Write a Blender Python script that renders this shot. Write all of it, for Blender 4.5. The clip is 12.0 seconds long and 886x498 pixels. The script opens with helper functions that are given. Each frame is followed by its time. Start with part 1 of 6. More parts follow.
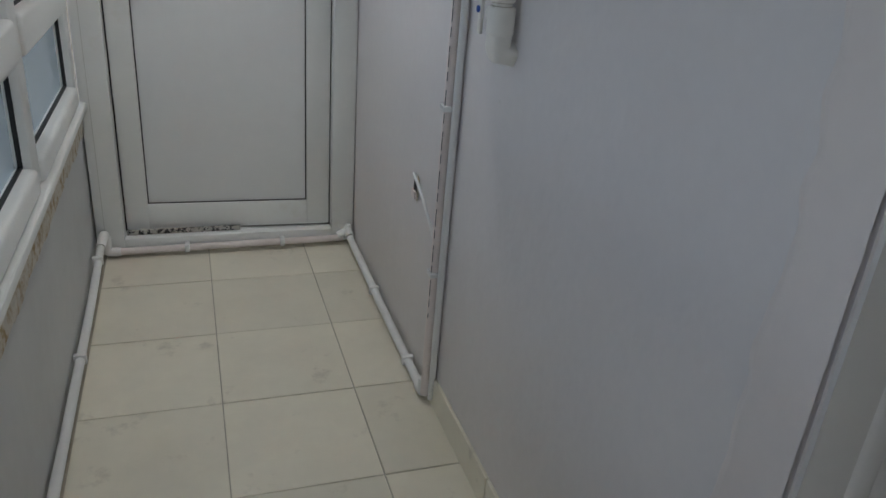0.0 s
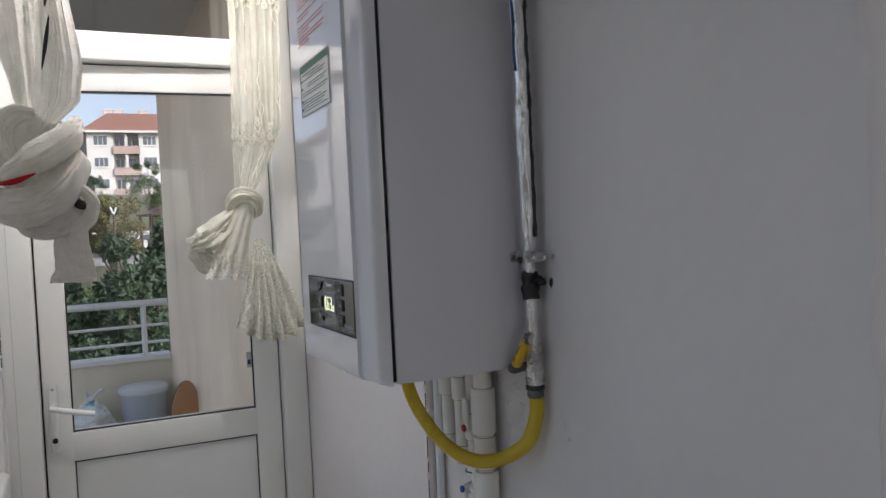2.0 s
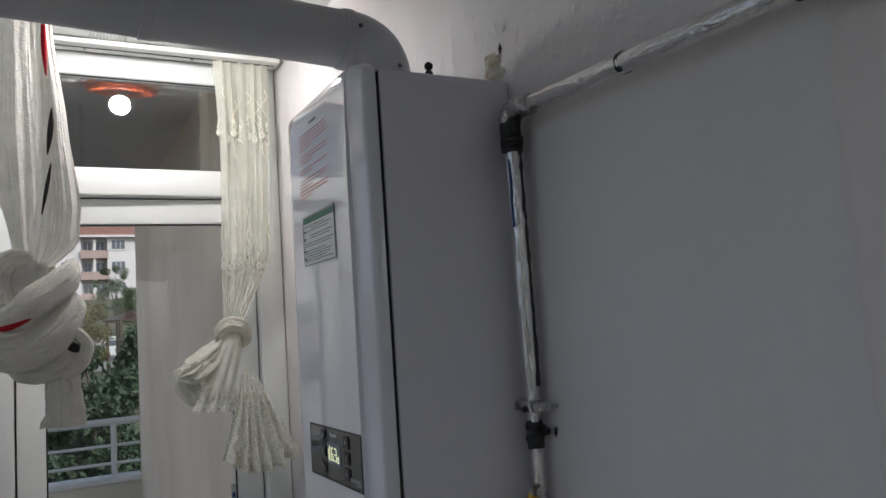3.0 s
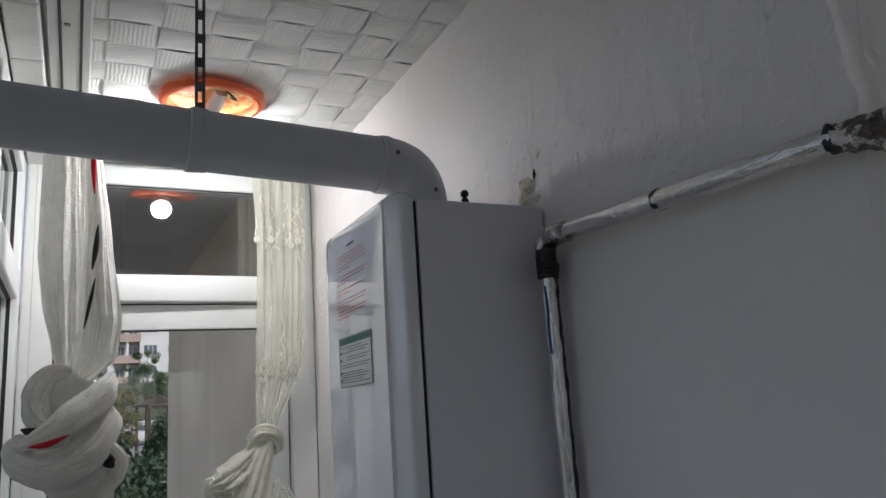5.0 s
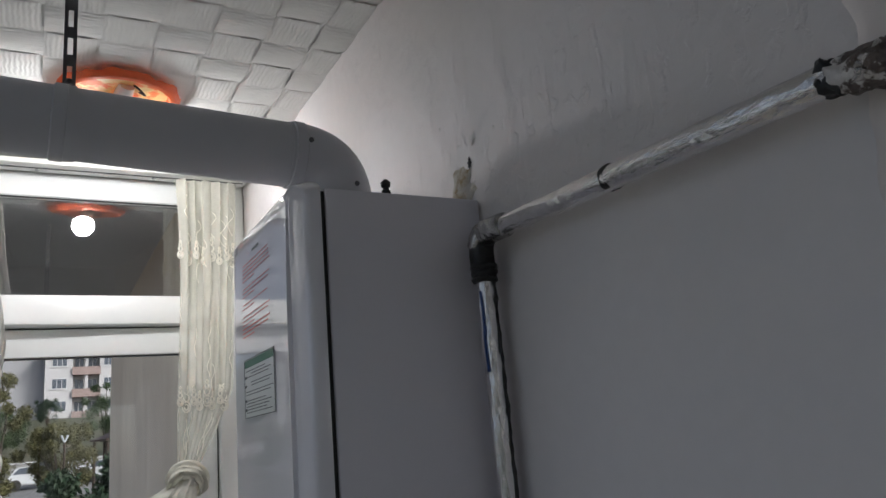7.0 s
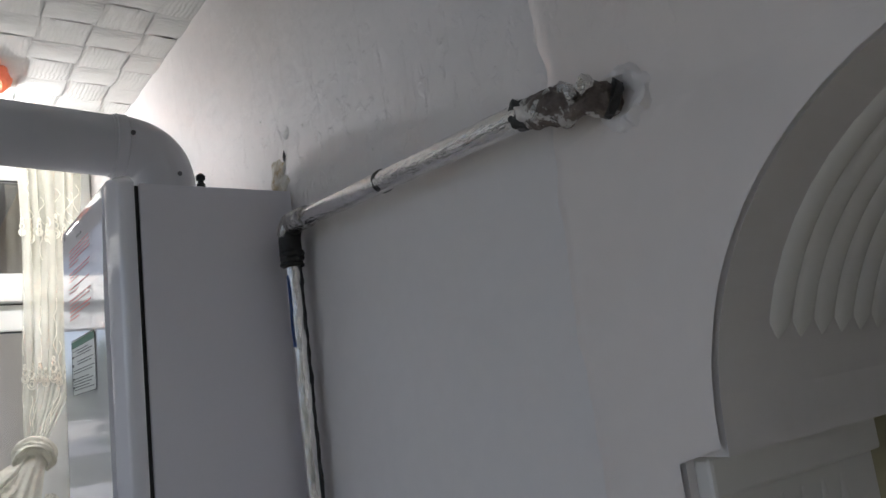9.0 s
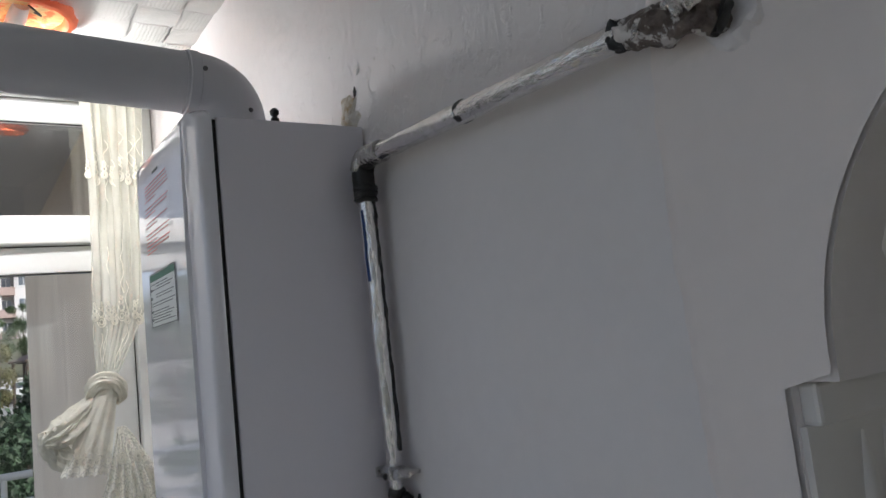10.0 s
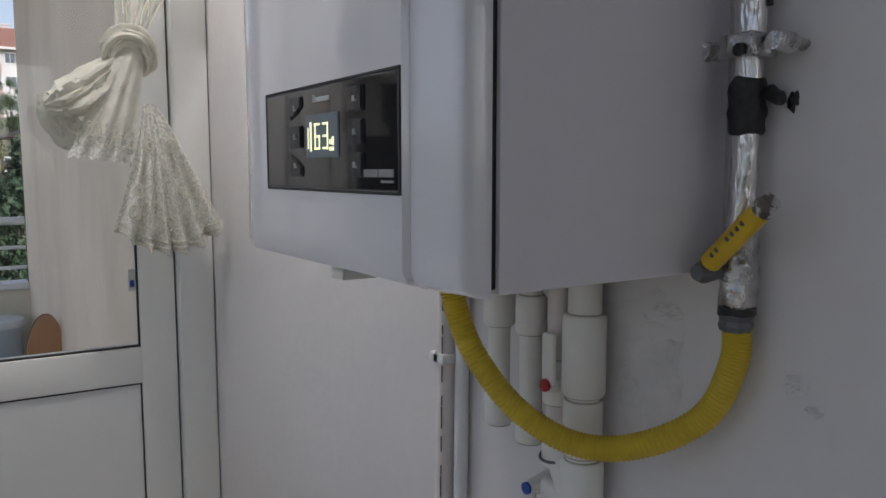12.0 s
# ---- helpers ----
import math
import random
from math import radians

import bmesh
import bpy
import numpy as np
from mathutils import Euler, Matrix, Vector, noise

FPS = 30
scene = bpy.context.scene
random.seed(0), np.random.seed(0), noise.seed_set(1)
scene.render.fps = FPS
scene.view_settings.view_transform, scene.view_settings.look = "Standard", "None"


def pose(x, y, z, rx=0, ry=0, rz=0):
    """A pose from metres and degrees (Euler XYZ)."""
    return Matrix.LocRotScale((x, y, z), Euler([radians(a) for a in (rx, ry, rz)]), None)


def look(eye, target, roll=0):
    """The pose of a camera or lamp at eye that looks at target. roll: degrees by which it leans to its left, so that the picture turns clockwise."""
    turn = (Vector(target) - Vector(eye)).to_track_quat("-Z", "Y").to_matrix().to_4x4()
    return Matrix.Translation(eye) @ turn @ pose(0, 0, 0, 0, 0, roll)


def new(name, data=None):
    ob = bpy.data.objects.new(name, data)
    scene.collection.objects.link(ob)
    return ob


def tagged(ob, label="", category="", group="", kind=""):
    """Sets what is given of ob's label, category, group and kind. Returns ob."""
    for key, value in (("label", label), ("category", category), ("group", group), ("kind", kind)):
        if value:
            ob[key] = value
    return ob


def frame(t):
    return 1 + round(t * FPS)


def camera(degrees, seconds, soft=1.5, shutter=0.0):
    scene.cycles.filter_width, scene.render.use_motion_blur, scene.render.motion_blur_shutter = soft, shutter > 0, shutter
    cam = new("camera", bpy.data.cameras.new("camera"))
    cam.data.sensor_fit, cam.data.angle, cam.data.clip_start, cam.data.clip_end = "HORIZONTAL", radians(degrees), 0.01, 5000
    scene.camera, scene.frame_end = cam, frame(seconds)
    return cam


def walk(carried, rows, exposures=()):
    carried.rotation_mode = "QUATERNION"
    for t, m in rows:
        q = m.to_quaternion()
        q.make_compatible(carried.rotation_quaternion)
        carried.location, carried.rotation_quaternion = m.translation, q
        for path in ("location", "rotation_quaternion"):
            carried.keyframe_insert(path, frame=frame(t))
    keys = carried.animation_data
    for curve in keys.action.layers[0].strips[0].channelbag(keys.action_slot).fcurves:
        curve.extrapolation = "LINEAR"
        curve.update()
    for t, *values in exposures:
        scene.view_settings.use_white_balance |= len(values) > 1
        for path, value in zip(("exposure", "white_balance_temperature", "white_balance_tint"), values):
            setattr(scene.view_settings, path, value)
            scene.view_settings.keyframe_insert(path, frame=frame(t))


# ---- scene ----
cam = camera(60.8, 12.0)
PATH = [
    (0, (0.06, 0.353, 1.152), (0.672, 2.068, 0.324), 4.6),
    (0.5, (0.045, 0.37, 1.173), (0.645, 2.088, 0.345), 4.3),
    (1, (0.05, 0.377, 1.292), (0.686, 2.16, 0.647), 2.8),
    (1.5, (0.042, 0.396, 1.35), (0.795, 2.212, 0.986), 0.1),
    (2, (-0.039, 0.434, 1.496), (0.819, 2.24, 1.439), -2.8),
    (2.5, (-0.1, 0.416, 1.587), (0.813, 2.185, 1.779), -4.6),
    (4.3, (-0.081, 0.455, 1.553), (0.884, 2.195, 1.758), -2.5),
    (4.5, (-0.088, 0.443, 1.59), (0.834, 2.195, 1.875), -2.8),
    (5, (-0.11, 0.412, 1.649), (0.754, 2.167, 2.067), -3.8),
    (5.5, (-0.103, 0.43, 1.632), (0.743, 2.184, 2.087), -3.8),
    (6, (-0.092, 0.44, 1.623), (0.775, 2.182, 2.088), -3.3),
    (6.5, (-0.057, 0.466, 1.626), (0.833, 2.193, 2.101), -3.1),
    (7, (0.037, 0.561, 1.65), (0.976, 2.261, 2.128), -5.1),
    (7.2, (0.059, 0.635, 1.668), (1.012, 2.325, 2.155), -5.9),
    (8.8, (0.088, 0.407, 1.644), (1.258, 1.987, 2.011), -7.6),
    (9, (0.071, 0.384, 1.644), (1.263, 1.95, 1.996), -7.2),
    (9.5, (0.062, 0.373, 1.654), (1.245, 1.956, 1.959), -7.0),
    (10, (0.033, 0.421, 1.626), (1.137, 2.071, 1.866), -6.4),
    (10.5, (-0.039, 0.445, 1.592), (0.987, 2.154, 1.752), -3.7),
    (11, (-0.02, 0.531, 1.471), (0.962, 2.273, 1.429), -1.5),
    (11.5, (0.116, 0.727, 1.381), (1.136, 2.442, 1.245), 0.0),
    (12, (0.059, 1.067, 1.352), (1.165, 2.721, 1.146), 0.0),
]
EXPOSURES = [(0.0, 0.96, 6380, 14), (1.5, 0.92, 6600, 17), (2.0, 0.82, 6630, 18), (2.5, 0.46, 6530, 17), (4.3, 0.16, 6270, 16), (7.2, 0.18, 6360, 17), (8.8, 0.80, 6430, 17), (10.0, 0.80, 6430, 17), (10.5, 0.46, 6380, 17), (11.0, 0.52, 6380, 16), (12.0, 0.75, 6540, 18)]
walk(cam, [(t, look(eye, target, roll)) for t, eye, target, roll in PATH], EXPOSURES)

SKY, SUN, BULB, TRANSOM = 0.15, 1.5, 192.0, 5.0

# ------------------------------------------------------------ world and light
world = bpy.data.worlds.new("world")
scene.world = world
world.use_nodes = True
wn = world.node_tree.nodes
sky = wn.new("ShaderNodeTexSky")
sky.sky_type, sky.sun_disc = "NISHITA", False
sky.sun_elevation, sky.sun_rotation = radians(35), radians(143)
sky.air_density, sky.dust_density, sky.ozone_density = 0.55, 3.0, 0.4
wn["Background"].inputs["Strength"].default_value = SKY
hazy = wn.new("ShaderNodeHueSaturation")
hazy.inputs["Saturation"].default_value = 0.62
world.node_tree.links.new(sky.outputs["Color"], hazy.inputs["Color"])
world.node_tree.links.new(hazy.outputs["Color"], wn["Background"].inputs["Color"])

sun_data = bpy.data.lights.new("sun", "SUN")
sun_data.energy, sun_data.angle, sun_data.color = SUN, radians(14), (1.0, 0.95, 0.88)
sun_lamp = new("sun", sun_data)
sun_lamp.matrix_world = look((26, -34, 30), (0, 0, 0))

# ------------------------------------------------------------ materials


def mat_base(name, color, rough=0.5, metal=0.0, var=0.12, scale=6.0, bump=0.1, bump_scale=40.0, bump_dist=0.002,
             stain=None, stain_scale=2.0, stain_lo=0.55, stain_hi=0.7, coat=0.0, spec=0.5, rnd=0.0, stretch=(1, 1, 1), detail2=None):
    """A principled surface: colour varied at two scales, stains with a shape, and fine relief."""
    m = bpy.data.materials.new(name)
    m.use_nodes = True
    nt = m.node_tree
    n, lk = nt.nodes, nt.links
    b = n["Principled BSDF"]
    b.inputs["Roughness"].default_value, b.inputs["Metallic"].default_value = rough, metal
    b.inputs["Coat Weight"].default_value, b.inputs["Specular IOR Level"].default_value = coat, spec
    tc = n.new("ShaderNodeTexCoord")
    mp = n.new("ShaderNodeMapping")
    mp.inputs["Scale"].default_value = stretch
    geo = n.new("ShaderNodeNewGeometry")
    lk.new(geo.outputs["Position"], mp.inputs["Vector"])
    big, fine = n.new("ShaderNodeTexNoise"), n.new("ShaderNodeTexNoise")
    big.inputs["Scale"].default_value, big.inputs["Detail"].default_value = scale, 4
    fine.inputs["Scale"].default_value, fine.inputs["Detail"].default_value = bump_scale, 6
    lk.new(mp.outputs["Vector"], big.inputs["Vector"])
    lk.new(mp.outputs["Vector"], fine.inputs["Vector"])
    mixn = n.new("ShaderNodeMath")
    mixn.operation = "MULTIPLY_ADD"
    lk.new(fine.outputs["Fac"], mixn.inputs[0])
    mixn.inputs[1].default_value = 0.4
    lk.new(big.outputs["Fac"], mixn.inputs[2])
    ramp = n.new("ShaderNodeMapRange")
    ramp.inputs["From Min"].default_value, ramp.inputs["From Max"].default_value = 0.4, 1.0
    ramp.inputs["To Min"].default_value, ramp.inputs["To Max"].default_value = 1 - var, 1 + var
    lk.new(mixn.outputs[0], ramp.inputs["Value"])
    val = ramp.outputs["Result"]
    if rnd:
        oi = n.new("ShaderNodeObjectInfo")
        rr = n.new("ShaderNodeMapRange")
        rr.inputs["To Min"].default_value, rr.inputs["To Max"].default_value = 1 - rnd, 1 + rnd
        lk.new(oi.outputs["Random"], rr.inputs["Value"])
        mm = n.new("ShaderNodeMath")
        mm.operation = "MULTIPLY"
        lk.new(val, mm.inputs[0])
        lk.new(rr.outputs["Result"], mm.inputs[1])
        val = mm.outputs[0]
    hsv = n.new("ShaderNodeHueSaturation")
    hsv.inputs["Color"].default_value = (*color, 1)
    lk.new(val, hsv.inputs["Value"])
    col = hsv.outputs["Color"]
    if stain:
        st = n.new("ShaderNodeTexNoise")
        st.inputs["Scale"].default_value, st.inputs["Detail"].default_value, st.inputs["Roughness"].default_value = stain_scale, 8, 0.65
        lk.new(mp.outputs["Vector"], st.inputs["Vector"])
        sr = n.new("ShaderNodeMapRange")
        sr.inputs["From Min"].default_value, sr.inputs["From Max"].default_value = stain_lo, stain_hi
        lk.new(st.outputs["Fac"], sr.inputs["Value"])
        mx = n.new("ShaderNodeMix")
        mx.data_type = "RGBA"
        lk.new(sr.outputs["Result"], mx.inputs["Factor"])
        lk.new(col, mx.inputs["A"])
        mx.inputs["B"].default_value = (*stain, 1)
        col = mx.outputs["Result"]
    lk.new(col, b.inputs["Base Color"])
    if bump:
        bp = n.new("ShaderNodeBump")
        bp.inputs["Strength"].default_value, bp.inputs["Distance"].default_value = bump, bump_dist
        lk.new(mixn.outputs[0] if detail2 is None else fine.outputs["Fac"], bp.inputs["Height"])
        lk.new(bp.outputs["Normal"], b.inputs["Normal"])
    return m


def mat_emit(name, color, strength):
    m = bpy.data.materials.new(name)
    m.use_nodes = True
    b = m.node_tree.nodes["Principled BSDF"]
    b.inputs["Base Color"].default_value = (*color, 1)
    b.inputs["Emission Color"].default_value, b.inputs["Emission Strength"].default_value = (*color, 1), strength
    return m


def mat_glass(name, tint=(0.93, 0.97, 0.96), rough=0.0, ior=1.45):
    """Thin window glass: clear, with the gloss of its angle, slightly dusty."""
    m = bpy.data.materials.new(name)
    m.use_nodes = True
    nt = m.node_tree
    n, lk = nt.nodes, nt.links
    n.remove(n["Principled BSDF"])
    fr = n.new("ShaderNodeFresnel")
    fr.inputs["IOR"].default_value = ior
    tr, gl, mx = n.new("ShaderNodeBsdfTransparent"), n.new("ShaderNodeBsdfGlossy"), n.new("ShaderNodeMixShader")
    tr.inputs["Color"].default_value = (*tint, 1)
    gl.inputs["Roughness"].default_value = rough
    lk.new(fr.outputs["Fac"], mx.inputs["Fac"])
    lk.new(tr.outputs["BSDF"], mx.inputs[1])
    lk.new(gl.outputs["BSDF"], mx.inputs[2])
    lk.new(mx.outputs["Shader"], n["Material Output"].inputs["Surface"])
    return m


def mat_plaster(name, color):
    """Painted hand-trowelled plaster: long soft waves, trowel marks and pits."""
    m = mat_base(name, color, rough=0.55, var=0.05, scale=1.6, bump=0.0, stain=(0.62, 0.56, 0.46), stain_scale=1.7, stain_lo=0.66, stain_hi=0.8)
    nt = m.node_tree
    n, lk = nt.nodes, nt.links
    geo = n.new("ShaderNodeNewGeometry")
    sep = n.new("ShaderNodeSeparateXYZ")
    lk.new(geo.outputs["Position"], sep.inputs[0])
    waves, marks, pits = n.new("ShaderNodeTexNoise"), n.new("ShaderNodeTexNoise"), n.new("ShaderNodeTexVoronoi")
    waves.inputs["Scale"].default_value, waves.inputs["Detail"].default_value = 9, 3
    mp = n.new("ShaderNodeMapping")
    mp.inputs["Scale"].default_value = (1, 1.35, 1.0)
    lk.new(geo.outputs["Position"], mp.inputs["Vector"])
    lk.new(geo.outputs["Position"], waves.inputs["Vector"])
    marks.inputs["Scale"].default_value, marks.inputs["Detail"].default_value, marks.inputs["Distortion"].default_value = 13, 5, 0.5
    lk.new(mp.outputs["Vector"], marks.inputs["Vector"])
    pits.inputs["Scale"].default_value = 21
    lk.new(geo.outputs["Position"], pits.inputs["Vector"])
    edge = n.new("ShaderNodeMapRange")
    edge.inputs["From Min"].default_value, edge.inputs["From Max"].default_value = 0.42, 0.80
    lk.new(marks.outputs["Fac"], edge.inputs["Value"])
    pr = n.new("ShaderNodeMapRange")
    pr.inputs["From Min"].default_value, pr.inputs["From Max"].default_value = 0.0, 0.10
    lk.new(pits.outputs["Distance"], pr.inputs["Value"])
    # the rough, hand-thrown coat is above the smoother lower coat
    up = n.new("ShaderNodeMapRange")
    up.inputs["From Min"].default_value, up.inputs["From Max"].default_value = 1.85, 2.0
    up.inputs["To Min"].default_value, up.inputs["To Max"].default_value = 0.01, 0.45
    lk.new(sep.outputs["Z"], up.inputs["Value"])
    a = n.new("ShaderNodeMath")
    a.operation = "MULTIPLY"
    lk.new(edge.outputs["Result"], a.inputs[0])
    lk.new(up.outputs["Result"], a.inputs[1])
    b2 = n.new("ShaderNodeMath")
    b2.operation = "MULTIPLY_ADD"
    lk.new(waves.outputs["Fac"], b2.inputs[0])
    b2.inputs[1].default_value = 1.2
    lk.new(a.outputs[0], b2.inputs[2])
    c = n.new("ShaderNodeMath")
    c.operation = "MULTIPLY_ADD"
    lk.new(pr.outputs["Result"], c.inputs[0])
    c.inputs[1].default_value = 0.08
    lk.new(b2.outputs[0], c.inputs[2])
    # loose flakes and scratches in a belt above the gas pipe
    flakes, fr, belt, fm, sm = n.new("ShaderNodeTexNoise"), n.new("ShaderNodeMapRange"), n.new("ShaderNodeMapRange"), n.new("ShaderNodeMath"), n.new("ShaderNodeMath")
    flakes.inputs["Scale"].default_value, flakes.inputs["Detail"].default_value, flakes.inputs["Distortion"].default_value = 32, 6, 0.3
    lk.new(mp.outputs["Vector"], flakes.inputs["Vector"])
    fr.inputs["From Min"].default_value, fr.inputs["From Max"].default_value = 0.55, 0.64
    lk.new(flakes.outputs["Fac"], fr.inputs["Value"])
    belt.inputs["From Min"].default_value, belt.inputs["From Max"].default_value = 2.22, 1.98
    lk.new(sep.outputs["Z"], belt.inputs["Value"])
    fm.operation = "MULTIPLY"
    lk.new(fr.outputs["Result"], fm.inputs[0])
    lk.new(belt.outputs["Result"], fm.inputs[1])
    low = n.new("ShaderNodeMath")
    low.operation = "MULTIPLY"
    lk.new(fm.outputs[0], low.inputs[0])
    lk.new(up.outputs["Result"], low.inputs[1])
    sm.operation = "MULTIPLY_ADD"
    lk.new(low.outputs[0], sm.inputs[0])
    sm.inputs[1].default_value = 0.75
    lk.new(c.outputs[0], sm.inputs[2])
    c = sm
    strokes, sp, sr, sa = n.new("ShaderNodeTexNoise"), n.new("ShaderNodeMapping"), n.new("ShaderNodeMapRange"), n.new("ShaderNodeMath")
    sp.inputs["Scale"].default_value, sp.inputs["Rotation"].default_value = (1, 1.0, 0.28), (radians(9), 0, 0)
    lk.new(geo.outputs["Position"], sp.inputs["Vector"])
    lk.new(sp.outputs["Vector"], strokes.inputs["Vector"])
    strokes.inputs["Scale"].default_value, strokes.inputs["Detail"].default_value, strokes.inputs["Distortion"].default_value = 19, 7, 0.9
    sr.inputs["From Min"].default_value, sr.inputs["From Max"].default_value = 0.50, 0.60
    lk.new(strokes.outputs["Fac"], sr.inputs["Value"])
    lift = n.new("ShaderNodeMath")
    lift.operation = "MULTIPLY"
    lk.new(sr.outputs["Result"], lift.inputs[0])
    lk.new(up.outputs["Result"], lift.inputs[1])
    sa.operation = "MULTIPLY_ADD"
    lk.new(lift.outputs[0], sa.inputs[0])
    sa.inputs[1].default_value = 0.42
    lk.new(c.outputs[0], sa.inputs[2])
    c = sa
    bp = n.new("ShaderNodeBump")
    bp.inputs["Strength"].default_value, bp.inputs["Distance"].default_value = 0.65, 0.006
    lk.new(c.outputs[0], bp.inputs["Height"])
    lk.new(bp.outputs["Normal"], n["Principled BSDF"].inputs["Normal"])
    return m


def mat_cloth(name, color, see=0.1, through_light=0.4, weave=900.0, lace=0.0, lace_scale=40.0):
    """Woven cloth: matt, some light passing, sheer by its weave; lace has open holes."""
    m = bpy.data.materials.new(name)
    m.use_nodes = True
    nt = m.node_tree
    n, lk = nt.nodes, nt.links
    n.remove(n["Principled BSDF"])
    geo = n.new("ShaderNodeNewGeometry")
    no = n.new("ShaderNodeTexNoise")
    no.inputs["Scale"].default_value, no.inputs["Detail"].default_value = 30, 5
    lk.new(geo.outputs["Position"], no.inputs["Vector"])
    hsv = n.new("ShaderNodeHueSaturation")
    hsv.inputs["Color"].default_value = (*color, 1)
    mr = n.new("ShaderNodeMapRange")
    mr.inputs["To Min"].default_value, mr.inputs["To Max"].default_value = 0.82, 1.15
    lk.new(no.outputs["Fac"], mr.inputs["Value"])
    lk.new(mr.outputs["Result"], hsv.inputs["Value"])
    wv = n.new("ShaderNodeTexNoise")
    wv.inputs["Scale"].default_value, wv.inputs["Detail"].default_value, wv.inputs["Distortion"].default_value = 75, 6, 0.8
    cm = n.new("ShaderNodeMapping")
    cm.inputs["Scale"].default_value = (1, 1, 2.4)
    lk.new(geo.outputs["Position"], cm.inputs["Vector"])
    lk.new(cm.outputs["Vector"], wv.inputs["Vector"])
    bp = n.new("ShaderNodeBump")
    bp.inputs["Strength"].default_value, bp.inputs["Distance"].default_value = 0.8, 0.004
    lk.new(wv.outputs["Fac"], bp.inputs["Height"])
    di, tl, tp = n.new("ShaderNodeBsdfDiffuse"), n.new("ShaderNodeBsdfTranslucent"), n.new("ShaderNodeBsdfTransparent")
    for s in (di, tl):
        lk.new(hsv.outputs["Color"], s.inputs["Color"])
        lk.new(bp.outputs["Normal"], s.inputs["Normal"])
    m1, m2 = n.new("ShaderNodeMixShader"), n.new("ShaderNodeMixShader")
    m1.inputs["Fac"].default_value = through_light
    lk.new(di.outputs[0], m1.inputs[1])
    lk.new(tl.outputs[0], m1.inputs[2])
    fac = None
    if lace:
        vo = n.new("ShaderNodeTexVoronoi")
        vo.inputs["Scale"].default_value = lace_scale
        lk.new(geo.outputs["Position"], vo.inputs["Vector"])
        wr = n.new("ShaderNodeMath")
        wr.operation = "SINE"
        sc = n.new("ShaderNodeMath")
        sc.operation = "MULTIPLY"
        sc.inputs[1].default_value = 14
        lk.new(vo.outputs["Distance"], sc.inputs[0])
        lk.new(sc.outputs[0], wr.inputs[0])
        hr = n.new("ShaderNodeMapRange")
        hr.inputs["From Min"].default_value, hr.inputs["From Max"].default_value = 0.1, 0.5
        hr.inputs["To Min"].default_value, hr.inputs["To Max"].default_value = see, lace
        lk.new(wr.outputs[0], hr.inputs["Value"])
        fac = hr.outputs["Result"]
        lk.new(fac, m2.inputs["Fac"])
    else:
        m2.inputs["Fac"].default_value = see
    lk.new(m1.outputs[0], m2.inputs[1])
    lk.new(tp.outputs[0], m2.inputs[2])
    lk.new(m2.outputs[0], n["Material Output"].inputs["Surface"])
    return m


def mat_ribs(name, color, axis):
    """Painted foam: shallow uneven ribs along one axis."""
    m = mat_base(name, color, rough=0.75, var=0.05, scale=14, bump=0.0)
    nt = m.node_tree
    n, lk = nt.nodes, nt.links
    geo = n.new("ShaderNodeNewGeometry")
    wave = n.new("ShaderNodeTexWave")
    wave.bands_direction = axis
    wave.inputs["Scale"].default_value, wave.inputs["Distortion"].default_value = 34, 3.5
    wave.inputs["Detail"].default_value, wave.inputs["Detail Scale"].default_value = 3, 1.2
    lk.new(geo.outputs["Position"], wave.inputs["Vector"])
    bp = n.new("ShaderNodeBump")
    bp.inputs["Strength"].default_value, bp.inputs["Distance"].default_value = 0.30, 0.002
    lk.new(wave.outputs["Fac"], bp.inputs["Height"])
    lk.new(bp.outputs["Normal"], n["Principled BSDF"].inputs["Normal"])
    return m


M = {}
M["plaster"] = mat_plaster("wall_plaster", (0.735, 0.70, 0.69))
M["band"] = mat_plaster("band_plaster", (0.755, 0.695, 0.665))
M["reveal"] = mat_base("reveal_paint", (0.74, 0.72, 0.69), rough=0.6, var=0.06, scale=5, bump=0.25, bump_scale=18, bump_dist=0.003)
M["parapet"] = mat_base("parapet_paint", (0.58, 0.59, 0.59), rough=0.6, var=0.07, scale=3, bump=0.3, bump_scale=25, bump_dist=0.002)
M["crumble"] = mat_base("crumbling_plaster", (0.66, 0.63, 0.56), rough=0.9, var=0.15, scale=30, bump=0.9, bump_scale=60, bump_dist=0.006, stain=(0.38, 0.28, 0.15), stain_scale=30, stain_lo=0.45, stain_hi=0.62)
M["chip"] = mat_base("chipped_white_plaster", (0.72, 0.70, 0.67), rough=0.9, var=0.15, scale=60, bump=1.0, bump_scale=90, bump_dist=0.008)
M["rough_wall"] = mat_base("chipped_wall_paint", (0.71, 0.68, 0.66), rough=0.85, var=0.12, scale=25, bump=1.0, bump_scale=42, bump_dist=0.008, stain=(0.52, 0.48, 0.43), stain_scale=26, stain_lo=0.58, stain_hi=0.75)
M["tile"] = mat_base("floor_tile_glaze", (0.79, 0.745, 0.62), rough=0.32, var=0.06, scale=5, bump=0.12, bump_scale=30, stain=(0.36, 0.32, 0.25), stain_scale=7, stain_lo=0.60, stain_hi=0.84, rnd=0.07)
M["grout"] = mat_base("grout", (0.44, 0.40, 0.32), rough=0.9, var=0.3, scale=12, bump=0.4, bump_scale=90)
M["upvc"] = mat_base("white_upvc", (0.85, 0.86, 0.84), rough=0.28, var=0.03, scale=4, bump=0.03, bump_scale=60, stain=(0.70, 0.68, 0.58), stain_scale=5, stain_lo=0.62, stain_hi=0.9)
